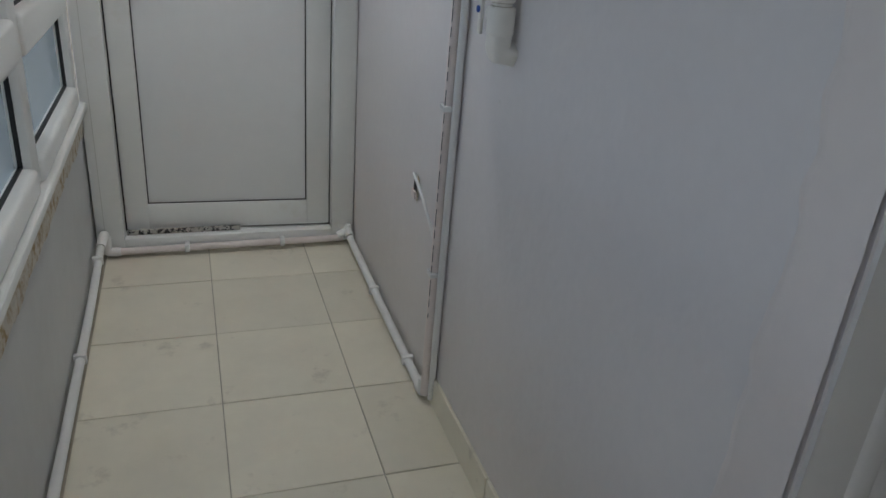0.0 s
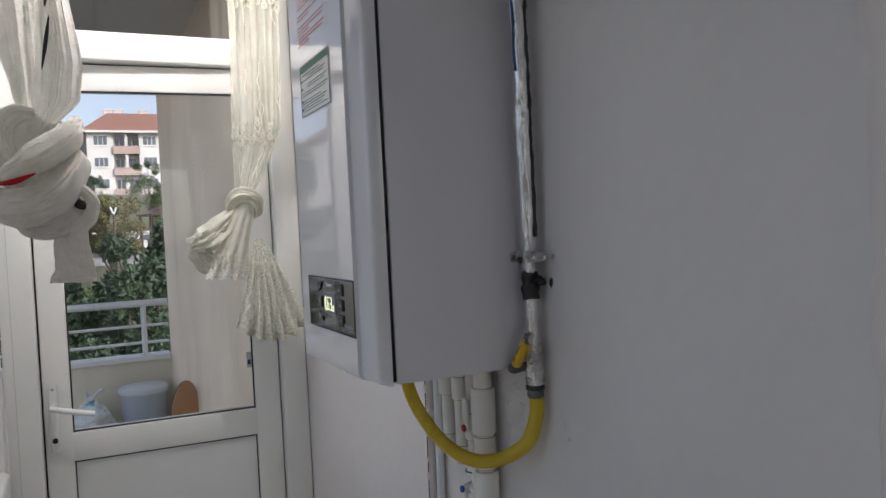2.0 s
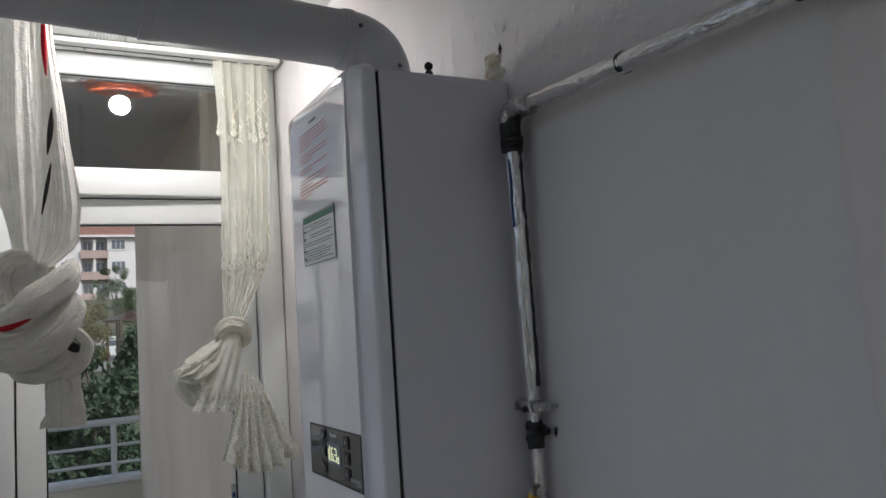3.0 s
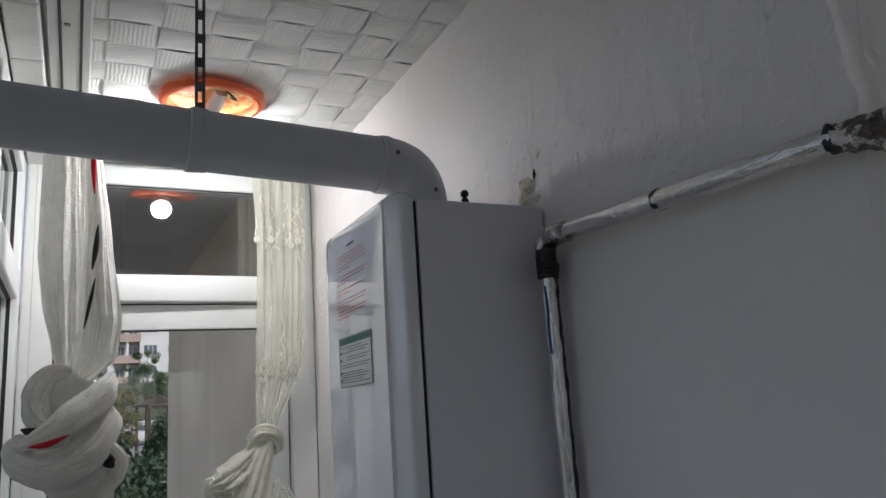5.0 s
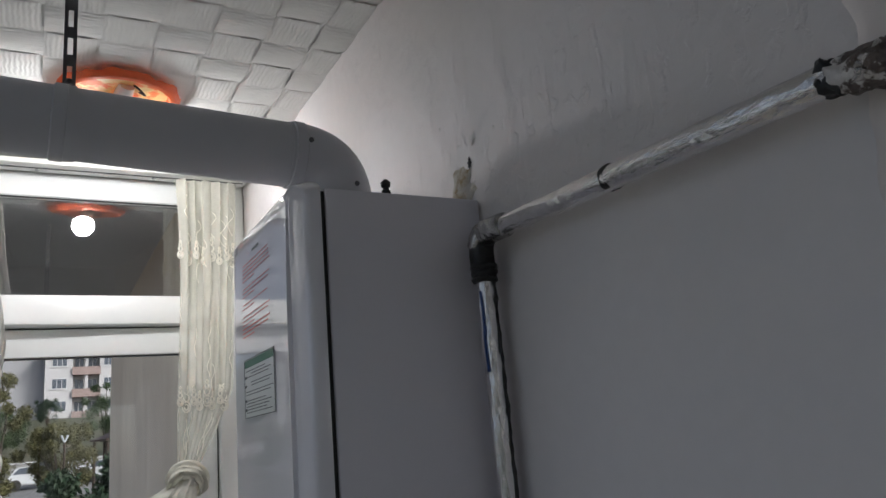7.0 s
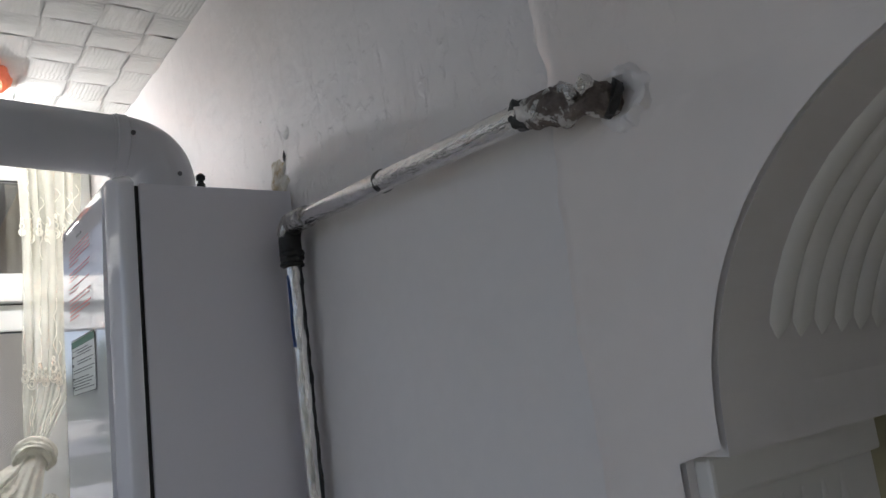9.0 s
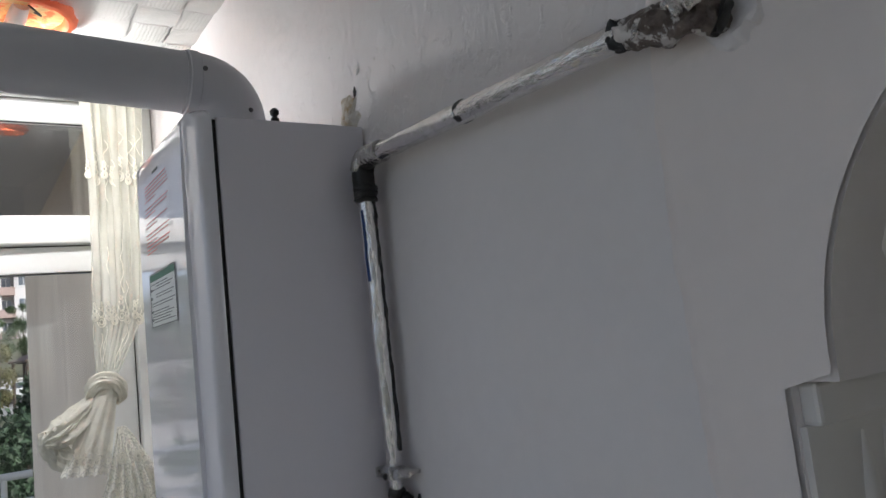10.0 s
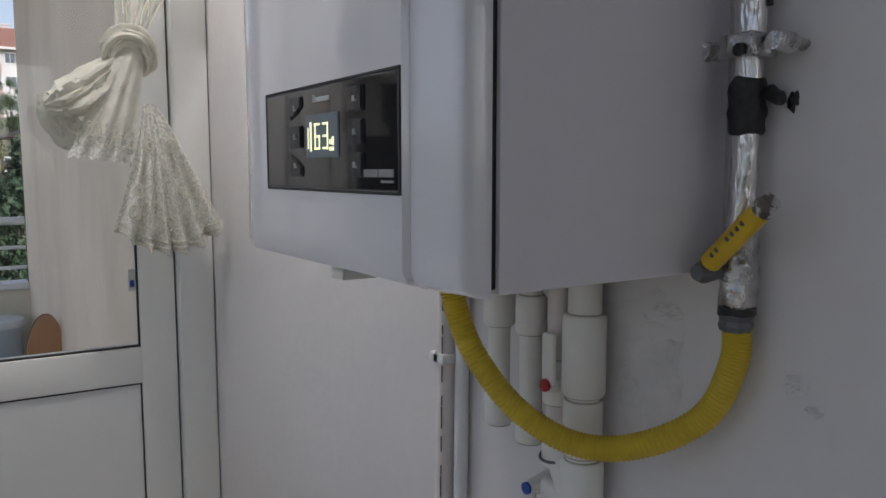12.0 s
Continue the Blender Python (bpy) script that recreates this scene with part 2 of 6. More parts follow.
M["panel"] = mat_base("panel_upvc", (0.80, 0.81, 0.81), rough=0.35, var=0.03, scale=3, bump=0.04, bump_scale=30)
M["gasket"] = mat_base("black_gasket", (0.02, 0.02, 0.02), rough=0.6, var=0.2)
M["glass"] = mat_glass("window_glass")
M["dusty"] = mat_glass("transom_glass", (0.72, 0.74, 0.74), 0.02, 2.2)
M["frosted"] = mat_glass("obscured_glass", (0.80, 0.86, 0.86))
fn = M["frosted"].node_tree
old = fn.nodes["Material Output"].inputs["Surface"].links[0].from_socket
fm, ft = fn.nodes.new("ShaderNodeMixShader"), fn.nodes.new("ShaderNodeBsdfTranslucent")
ft.inputs["Color"].default_value = (0.80, 0.86, 0.86, 1)
fm.inputs["Fac"].default_value = 0.30
fn.links.new(old, fm.inputs[1])
fn.links.new(ft.outputs[0], fm.inputs[2])
fn.links.new(fm.outputs[0], fn.nodes["Material Output"].inputs["Surface"])
M["ceil_x"] = mat_ribs("ceiling_foam_a", (0.74, 0.74, 0.71), "X")
M["ceil_y"] = mat_ribs("ceiling_foam_b", (0.74, 0.74, 0.71), "Y")
M["rail"] = mat_base("curtain_rail_plastic", (0.66, 0.66, 0.63), rough=0.4, var=0.05)
# near-black for the shade in rail slots and socket hole, which aren't cut in
M["recess_shade"] = mat_base("dark_recess_shade", (0.06, 0.06, 0.06), rough=0.8, var=0.2)
M["boiler_front"] = mat_base("gloss_white_cover", (0.83, 0.815, 0.85), rough=0.05, var=0.015, scale=3, bump=0.015, bump_scale=8, bump_dist=0.004, coat=0.4)
M["boiler_side"] = mat_base("painted_sheet_steel", (0.79, 0.77, 0.82), rough=0.36, var=0.02, scale=3, bump=0.03, bump_scale=250, bump_dist=0.0005)
M["black_gloss"] = mat_base("black_acrylic", (0.012, 0.012, 0.014), rough=0.06, var=0.1, bump=0.0, coat=0.3)
M["button"] = mat_base("dark_button", (0.035, 0.036, 0.04), rough=0.25, var=0.1)
M["ink_white"] = mat_base("pale_print", (0.30, 0.30, 0.30), rough=0.5, var=0.02, bump=0)
M["ink_pale"] = mat_base("bright_print", (0.62, 0.62, 0.62), rough=0.45, var=0.02, bump=0)
M["ink_red"] = mat_base("red_print", (0.62, 0.16, 0.14), rough=0.5, var=0.05, bump=0)
M["ink_dark"] = mat_base("dark_print", (0.10, 0.11, 0.11), rough=0.5, var=0.05, bump=0)
M["ink_green"] = mat_base("green_print", (0.03, 0.16, 0.10), rough=0.5, var=0.05, bump=0)
M["label_white"] = mat_base("sticker_paper", (0.72, 0.74, 0.72), rough=0.3, var=0.03, bump=0.0)
M["screen"] = mat_emit("display_window", (0.09, 0.11, 0.13), 0.2)
M["digit"] = mat_emit("display_segments", (0.9, 0.95, 0.60), 0.5)
M["duct"] = mat_base("duct_enamel", (0.60, 0.60, 0.63), rough=0.38, var=0.03, scale=6, bump=0.05, bump_scale=20)
M["steel"] = mat_base("zinc_steel", (0.42, 0.42, 0.42), rough=0.42, metal=0.9, var=0.15, scale=20, bump=0.1, bump_scale=80)
# the zinc steel again, its colour darkened as if in shade
M["shaded_steel"] = mat_base("shaded_zinc", (0.16, 0.16, 0.17), rough=0.5, metal=0.7, var=0.15, scale=20)
M["foil"] = mat_base("aluminium_foil", (0.84, 0.83, 0.83), rough=0.22, metal=1.0, var=0.14, scale=30, bump=1.0, bump_scale=120, bump_dist=0.006, stretch=(1, 0.30, 1))
M["foil_up"] = mat_base("aluminium_foil_upright", (0.84, 0.82, 0.82), rough=0.22, metal=1.0, var=0.14, scale=30, bump=1.0, bump_scale=120, bump_dist=0.006, stretch=(1, 1, 0.30))
M["foil_rough"] = mat_base("crumpled_foil", (0.60, 0.59, 0.58), rough=0.20, metal=1.0, var=0.45, scale=40, bump=1.0, bump_scale=85, bump_dist=0.012)
M["tape"] = mat_base("black_mastic_tape", (0.018, 0.018, 0.018), rough=0.45, var=0.3, scale=60, bump=0.8, bump_scale=90, bump_dist=0.004)
M["rust"] = mat_base("rusty_joint", (0.15, 0.12, 0.105), rough=0.55, metal=0.4, var=0.6, scale=70, bump=1.0, bump_scale=80, bump_dist=0.010, stain=(0.66, 0.64, 0.62), stain_scale=34, stain_lo=0.53, stain_hi=0.57)
M["hose"] = mat_base("yellow_sheath", (0.62, 0.44, 0.03), rough=0.42, var=0.08, scale=15, bump=0.05)
M["yellow"] = mat_base("yellow_lever_grip", (0.66, 0.42, 0.02), rough=0.45, var=0.15, scale=60)
M["blue_ink"] = mat_base("blue_drip", (0.02, 0.06, 0.22), rough=0.4, var=0.2)
M["ppr"] = mat_base("cream_pipe_plastic", (0.82, 0.80, 0.75), rough=0.35, var=0.05, scale=12, bump=0.06, stain=(0.5, 0.46, 0.38), stain_scale=14, stain_lo=0.62, stain_hi=0.85)
M["pink"] = mat_base("pinkish_pipe_plastic", (0.80, 0.72, 0.69), rough=0.35, var=0.05, scale=10, bump=0.05)
M["white_pipe"] = mat_base("white_pipe_plastic", (0.82, 0.82, 0.81), rough=0.35, var=0.05, scale=10, bump=0.05)
M["valve_red"] = mat_base("red_cap", (0.42, 0.02, 0.02), rough=0.35, var=0.05)
M["valve_blue"] = mat_base("blue_cap", (0.02, 0.08, 0.38), rough=0.35, var=0.05)
M["orange"] = mat_base("orange_fixture_plastic", (0.78, 0.15, 0.045), rough=0.5, var=0.12, scale=20, bump=0.2, bump_scale=30)
on = M["orange"].node_tree
glow, mix = on.nodes.new("ShaderNodeBsdfTranslucent"), on.nodes.new("ShaderNodeMixShader")
glow.inputs["Color"].default_value = (0.9, 0.25, 0.08, 1)
mix.inputs["Fac"].default_value = 0.20
on.links.new(on.nodes["Principled BSDF"].outputs[0], mix.inputs[1])
on.links.new(glow.outputs[0], mix.inputs[2])
on.links.new(mix.outputs[0], on.nodes["Material Output"].inputs["Surface"])
M["rose_inner"] = mat_base("bare_lamp_base", (0.80, 0.55, 0.22), rough=0.5, var=0.3, scale=25, stain=(0.8, 0.2, 0.05), stain_scale=25, stain_lo=0.5, stain_hi=0.55)
M["bulb"] = mat_emit("lit_bulb", (0.97, 1.0, 0.97), BULB)
M["concrete"] = mat_base("pale_concrete", (0.36, 0.35, 0.34), rough=0.9, var=0.15, scale=0.7)
M["porcelain"] = mat_base("lamp_holder", (0.75, 0.73, 0.70), rough=0.3, var=0.04)
M["drape"] = mat_cloth("grey_white_muslin", (0.83, 0.81, 0.76), see=0.0, through_light=0.33)
M["drape_dark"] = mat_cloth("dark_hem_and_shade", (0.06, 0.05, 0.05), see=0.0, through_light=0.1)
M["drape_red"] = mat_cloth("red_hem_stitch", (0.50, 0.03, 0.04), see=0.0, through_light=0.1)
M["sheer"] = mat_cloth("cream_sheer_net", (0.92, 0.91, 0.82), see=0.44, through_light=0.5)
M["lace"] = mat_cloth("cream_lace", (0.95, 0.93, 0.85), see=0.0, through_light=0.25, lace=0.22, lace_scale=58)
M["embroidery"] = mat_cloth("embroidered_cream", (0.88, 0.86, 0.77), see=0.0, through_light=0.3)
M["outer_wall"] = mat_base("stained_outer_render", (0.92, 0.78, 0.63), rough=0.85, var=0.03, scale=1.2, bump=0.15, bump_scale=30, stain=(0.70, 0.57, 0.44), stain_scale=1.5, stain_lo=0.40, stain_hi=0.75, stretch=(1, 1, 0.55))
M["outer_cream"] = mat_base("cream_parapet", (0.66, 0.62, 0.52), rough=0.85, var=0.12, scale=3, bump=0.3)
M["marble"] = mat_base("white_capstone", (0.68, 0.69, 0.70), rough=0.4, var=0.08, scale=5)
M["alu"] = mat_base("painted_railing", (0.66, 0.68, 0.70), rough=0.35, metal=0.2, var=0.05)
M["tub"] = mat_base("pale_blue_plastic", (0.42, 0.50, 0.56), rough=0.35, var=0.05)
M["tub_lid"] = mat_base("white_lid_plastic", (0.62, 0.68, 0.72), rough=0.35, var=0.05)
M["bag"] = mat_base("white_plastic_bag", (0.66, 0.70, 0.74), rough=0.3, var=0.15, scale=20, bump=0.6, bump_scale=30, bump_dist=0.01, stain=(0.1, 0.35, 0.5), stain_scale=9, stain_lo=0.58, stain_hi=0.62)
M["board"] = mat_base("varnished_board", (0.45, 0.24, 0.12), rough=0.4, var=0.2, scale=9, stretch=(6, 6, 1))
M["board_edge"] = mat_base("dark_board_edge", (0.05, 0.03, 0.02), rough=0.5, var=0.2)
M["paper"] = mat_base("old_newspaper", (0.50, 0.48, 0.44), rough=0.9, var=0.2, scale=60, stain=(0.05, 0.05, 0.05), stain_scale=70, stain_lo=0.5, stain_hi=0.53)
M["kitchen"] = mat_base("olive_wall_paint", (0.36, 0.35, 0.22), rough=0.6, var=0.05, scale=3)
M["kitchen_floor"] = mat_base("kitchen_floor_vinyl", (0.30, 0.24, 0.18), rough=0.4, var=0.15, scale=4)
M["ground"] = mat_base("grass_and_earth", (0.075, 0.08, 0.050), rough=0.95, var=0.4, scale=0.6, bump=0.5, bump_scale=3, bump_dist=0.1, stain=(0.16, 0.13, 0.09), stain_scale=0.25)
M["road"] = mat_base("pale_asphalt", (0.20, 0.20, 0.20), rough=0.9, var=0.2, scale=0.8)
M["leaf_dark"] = mat_base("dark_needles", (0.022, 0.050, 0.022), rough=0.6, var=0.5, scale=5, bump=0)
M["leaf_green"] = mat_base("green_leaves", (0.045, 0.080, 0.026), rough=0.6, var=0.5, scale=4, bump=0)
M["leaf_autumn"] = mat_base("yellowing_leaves", (0.105, 0.10, 0.035), rough=0.6, var=0.5, scale=4, bump=0)
M["bark"] = mat_base("bark", (0.09, 0.07, 0.055), rough=0.9, var=0.4, scale=9, bump=0.6, bump_scale=20, bump_dist=0.02)
M["facade"] = mat_base("white_facade_render", (0.60, 0.59, 0.60), rough=0.9, var=0.08, scale=0.5)
M["facade_grey"] = mat_base("grey_gable_render", (0.40, 0.40, 0.42), rough=0.9, var=0.10, scale=0.4)
M["facade_pink"] = mat_base("brick_pink_facade", (0.38, 0.29, 0.27), rough=0.9, var=0.12, scale=0.6)
M["roof"] = mat_base("red_roof_tiles", (0.27, 0.14, 0.12), rough=0.85, var=0.2, scale=2)
M["far_glass"] = mat_base("window_panes_far", (0.10, 0.12, 0.15), rough=0.12, var=0.2, scale=1)
M["car"] = mat_base("white_car_paint", (0.68, 0.70, 0.72), rough=0.2, var=0.03, coat=0.4)
M["tyre"] = mat_base("tyre_rubber", (0.02, 0.02, 0.02), rough=0.8)

# ------------------------------------------------------------ mesh helpers


def part(name, bm, material, parent=None, label="", smooth=False):
    """Links a bmesh as one mesh object, under a thing or a part."""
    bmesh.ops.recalc_face_normals(bm, faces=bm.faces)
    me = bpy.data.meshes.new(name)
    bm.to_mesh(me)
    bm.free()
    if smooth:
        me.polygons.foreach_set("use_smooth", [True] * len(me.polygons))
        me.set_sharp_from_angle(angle=radians(42))
    for mm in material if isinstance(material, (list, tuple)) else [material]:
        me.materials.append(mm)
    ob = new(name, me)
    if parent:
        ob.parent = parent
    if label:
        ob["label"] = label
    return ob


def thing(name, label, category, group="", kind="", at=(0, 0, 0)):
    return tagged(new(name), label, category, group, kind)


def box(bm, x0, x1, y0, y1, z0, z1, bevel=0.0, seg=2):
    g = bmesh.ops.create_cube(bm, size=1.0, matrix=Matrix.LocRotScale(((x0 + x1) / 2, (y0 + y1) / 2, (z0 + z1) / 2), None, (abs(x1 - x0), abs(y1 - y0), abs(z1 - z0))))
    if bevel:
        es = list({e for v in g["verts"] for e in v.link_edges})
        bmesh.ops.bevel(bm, geom=es, offset=bevel, segments=seg, affect="EDGES", profile=0.5)
    return bm


def boxes(*rows, bevel=0.0, seg=2):
    bm = bmesh.new()
    for r in rows:
        box(bm, *r, bevel=bevel, seg=seg)
    return bm


def ring_frames(points):
    pts = [Vector(p) for p in points]
    tang = []
    for i in range(len(pts)):
        a, b = pts[max(i - 1, 0)], pts[min(i + 1, len(pts) - 1)]
        tang.append((b - a).normalized())
    ref = Vector((0, 0, 1)) if abs(tang[0].z) < 0.9 else Vector((0, 1, 0))
    u = tang[0].cross(ref).normalized()
    out = []
    for p, t in zip(pts, tang):
        u = (u - t * u.dot(t)).normalized()
        out.append((p, t, u, t.cross(u).normalized()))
    return out


def tube(points, radius, seg=16, bm=None, shape=None, caps=True):
    """A tube along points; radius is one number, one a point, or shape(i, angle) gives the two half widths."""
    bm = bm or bmesh.new()
    rings = []
    fr = ring_frames(points)
    for i, (p, t, u, v) in enumerate(fr):
        ring = []
        for k in range(seg):
            a = 2 * math.pi * k / seg
            if shape:
                ca, cb = shape(i / (len(fr) - 1), a)
            else:
                r = radius[i] if isinstance(radius, (list, tuple)) else radius
                ca = cb = r
            ring.append(bm.verts.new(p + u * (ca * math.cos(a)) + v * (cb * math.sin(a))))
        rings.append(ring)
    for r0, r1 in zip(rings, rings[1:]):
        for k in range(seg):
            bm.faces.new((r0[k], r0[(k + 1) % seg], r1[(k + 1) % seg], r1[k]))
    if caps:
        bm.faces.new(rings[0][::-1])
        bm.faces.new(rings[-1])
    return bm


def spline(ctrl, n):
    """Catmull-Rom through the control points, n steps a span."""
    c = [Vector(p) for p in ctrl]
    c = [c[0] * 2 - c[1]] + c + [c[-1] * 2 - c[-2]]
    out = []
    for i in range(1, len(c) - 2):
        for k in range(n):
            s = k / n
            a, b, d, e = c[i - 1], c[i], c[i + 1], c[i + 2]
            out.append(0.5 * ((2 * b) + (d - a) * s + (2 * a - 5 * b + 4 * d - e) * s * s + (3 * b - a - 3 * d + e) * s ** 3))
    out.append(c[-2])
    return out


def bend(p0, p1, p2, r, n=8):
    """Points of a pipe p0-p1-p2 with a rounded corner of radius r at p1."""
    a, b, c = Vector(p0), Vector(p1), Vector(p2)
    d0, d1 = (a - b).normalized(), (c - b).normalized()
    pts = [a]
    s, e = b + d0 * r, b + d1 * r
    for k in range(n + 1):
        f = k / n
        pts.append((1 - f) ** 2 * s + 2 * f * (1 - f) * b + f * f * e)
    pts.append(c)
    return pts


def quad_sheet(fn, nu, nv, thick=0.0):
    """A sheet of points fn(u, v), u and v from 0 to 1."""
    bm = bmesh.new()
    vs = [[bm.verts.new(fn(i / nu, j / nv)) for i in range(nu + 1)] for j in range(nv + 1)]
    for j in range(nv):
        for i in range(nu):
            bm.faces.new((vs[j][i], vs[j][i + 1], vs[j + 1][i + 1], vs[j + 1][i]))
    return bm


def prism(outline, axis, lo, hi):
    """An outline in the plane across the axis ('x' gives (y, z) pairs), drawn out from lo to hi."""
    bm = bmesh.new()

    def place(p, w):
        return (w, p[0], p[1]) if axis == "x" else (p[0], w, p[1]) if axis == "y" else (p[0], p[1], w)
    a = [bm.verts.new(place(p, lo)) for p in outline]
    b = [bm.verts.new(place(p, hi)) for p in outline]
    fa, fb = bm.faces.new(a), bm.faces.new(b[::-1])
    for i in range(len(a)):
        j = (i + 1) % len(a)
        bm.faces.new((a[i], b[i], b[j], a[j]))
    bmesh.ops.triangulate(bm, faces=[fa, fb])
    return bm


def wobble(bm, amp, scale, seed=0.0):
    for v in bm.verts:
        q = v.co * scale + Vector((seed, seed * 1.7, -seed))
        v.co += amp * Vector((noise.noise(q), noise.noise(q + Vector((31, 7, 3))), noise.noise(q + Vector((5, 43, 19)))))
    return bm


def lathe(profile, centre, axis="z", seg=24, bm=None):
    """(radius, height) pairs turned round an axis through centre."""
    bm = bm or bmesh.new()
    rings = []
    for r, h in profile:
        ring = []
        for k in range(seg):
            a = 2 * math.pi * k / seg
            c, s = r * math.cos(a), r * math.sin(a)
            p = (c, s, h) if axis == "z" else (h, c, s) if axis == "x" else (c, h, s)
            ring.append(bm.verts.new(Vector(centre) + Vector(p)))
        rings.append(ring)
    for r0, r1 in zip(rings, rings[1:]):
        for k in range(seg):
            bm.faces.new((r0[k], r0[(k + 1) % seg], r1[(k + 1) % seg], r1[k]))
    bm.faces.new(rings[0][::-1])
    bm.faces.new(rings[-1])
    return bm

# ------------------------------------------------------------ the room
XR, XL, YD, ZC = 0.600, -0.268, 2.95, 2.475      # right wall, left wall, end, ceiling
ARCH_Y, ARCH_Z, ARCH_R = 0.472, 1.580, 0.276      # arched doorway in the right wall

arc = [(ARCH_Y + ARCH_R * math.cos(radians(a)), ARCH_Z + ARCH_R * math.sin(radians(a))) for a in range(180, -1, -6)]
opening = [(0.154, 0.0), (0.154, 1.562), (0.196, 1.562)] + arc + [(0.748, 1.562), (0.790, 1.562), (0.790, 0.0)]
bm = bmesh.new()
def wall_quad(*pts):
    bm.faces.new([bm.verts.new(p) for p in pts])
cols = [(-1.6, 0.0, 0.154, 0.0), (0.790, 0.0, 3.0, 0.0)]
cols += [(p[0], p[1], q[0], q[1]) for p, q in zip(opening[1:-1], opening[2:-1]) if q[0] > p[0] + 1e-6]
for x in (XR, XR + 0.30):
    for y0, za, y1, zb in cols:
        wall_quad((x, y0, za), (x, y1, zb), (x, y1, 2.6), (x, y0, 2.6))
for p, q in zip(opening, opening[1:]):
    wall_quad((XR, *p), (XR, *q), (XR + 0.30, *q), (XR + 0.30, *p))
wall_quad((XR, -1.6, 2.6), (XR, 3.0, 2.6), (XR + 0.30, 3.0, 2.6), (XR + 0.30, -1.6, 2.6))
wall_quad((XR, 3.0, 0), (XR, 3.0, 2.6), (XR + 0.30, 3.0, 2.6), (XR + 0.30, 3.0, 0))
bmesh.ops.remove_doubles(bm, verts=bm.verts, dist=1e-5)
wall_right = part("wall_right", bm, M["plaster"])
tagged(wall_right, "grey-white hand-plastered wall with an arched doorway", "wall", kind="structure")

# the thicker plaster band round the doorway, with its torn edge
def band_edge(z):
    return 0.882 + 0.014 * noise.noise(Vector((z * 5, 3, 1))) + 0.009 * noise.noise(Vector((z * 23, 1, 7)))
def plaster_band(u, v):
    z = 0.02 + v * 2.44
    y1 = band_edge(z)
    y0 = 0.791
    if z > 1.58:
        y0 = ARCH_Y + math.sqrt(max(ARCH_R ** 2 - (z - ARCH_Z) ** 2, 0)) + 0.001 if z < ARCH_Z + ARCH_R else -1.58
    elif z > 1.562:
        y0 = 0.749
    w = (1 - u) * (y1 - y0)
    h = (0.0060 + 0.003 * noise.noise(Vector((z * 4, 2, 2)))) * min(1.0, w / 0.013) ** 0.8
    y = y1 - w
    return (XR - 0.0006 - h - 0.0012 * noise.noise(Vector((y * 20, z * 9, 0))) * min(1, w * 80), y, z)
tagged(part("trim_plaster_band", quad_sheet(lambda u, v: plaster_band(1 - (1 - u) ** 2.5, v), 40, 200), M["band"], smooth=True), "uneven raised plaster band beside the arched doorway", "plaster trim", kind="structure")

# doorway lining: fluted jambs, a plain capital band, and grooves that follow the arch
def round_band(pts, half, rise):
    """A raised band with a flat oval section and rounded ends; half its width lies along x."""
    n = len(pts) - 1
    def shape(f, ang):
        e = min(f, 1 - f) * n
        k = math.sqrt(max(1 - (1 - min(e / 1.6, 1.0)) ** 2, 0.03))
        return half * k, rise * k
    return tube(pts, 0, 14, shape=shape)
def jamb(y, out):
    ob = thing("jamb", "painted fluted doorway jamb with a plain capital band", "door jamb", kind="structure")
    s = 1 if out > 0 else -1
    part("backing", boxes((XR + 0.004, XR + 0.296, min(y, y + s * 0.006), max(y, y + s * 0.006), 0.0, 1.525)), M["reveal"], ob)
    for i in range(5):
        x = XR + 0.084 + 0.036 * i
        part("flute", round_band([(x, y + s * 0.0055, 1.512 * k / 24) for k in range(25)], 0.0165, 0.0085), M["reveal"], ob, smooth=True)
    part("capital", boxes((XR + 0.010, XR + 0.30, min(y - s * 0.002, y + s * 0.016), max(y - s * 0.002, y + s * 0.016), 1.525, 1.5605), bevel=0.004), M["reveal"], ob)
    return ob
jamb(0.790, -1)
jamb(0.154, 1)
lining = thing("arch_lining", "painted arch soffit with parallel raised ribs", "arch lining", kind="structure")
for i in range(6):
    x = XR + 0.088 + 0.037 * i
    pts = [(x, ARCH_Y + (ARCH_R + 0.001) * math.cos(radians(a)), ARCH_Z + (ARCH_R + 0.001) * math.sin(radians(a))) for a in range(14, 168, 3)]
    part("rib", round_band(pts, 0.0172, 0.0075), M["reveal"], lining, smooth=True)

# crumbled patch and holes in the plaster
def patch(name, yc, zc, ry, rz, material, label, proud=0.003, seed=1.0, cat="plaster damage"):
    def f(u, v):
        a = 2 * math.pi * u
        r = v * (0.72 + 0.45 * noise.noise(Vector((math.cos(a) * 2 + seed, math.sin(a) * 2, seed))))
        bump = 0.5 * noise.noise(Vector((a * 3, v * 4, seed))) * v * (1 - v) * 4
        return (XR - proud * max(0.0, 1 - v + bump) - 0.0006, yc + ry * r * math.cos(a), zc + rz * r * math.sin(a))
    return tagged(part(name, quad_sheet(f, 28, 5), material, smooth=True), label, cat, kind="structure")
patch("plaster_patch", 1.500, 2.008, 0.046, 0.050, M["crumble"], "crumbling beige plaster patch on the wall above the boiler", 0.006, 1.0)
# a slightly raised black patch gives the shade inside a small hole
patch("plaster_patch", 1.474, 2.043, 0.008, 0.013, M["tape"], "black patch for the shade in a small plaster hole", 0.002, 2.0)
patch("plaster_patch", 1.387, 1.187, 0.014, 0.012, M["chip"], "small chipped pit in the wall paint", 0.003, 4.0)
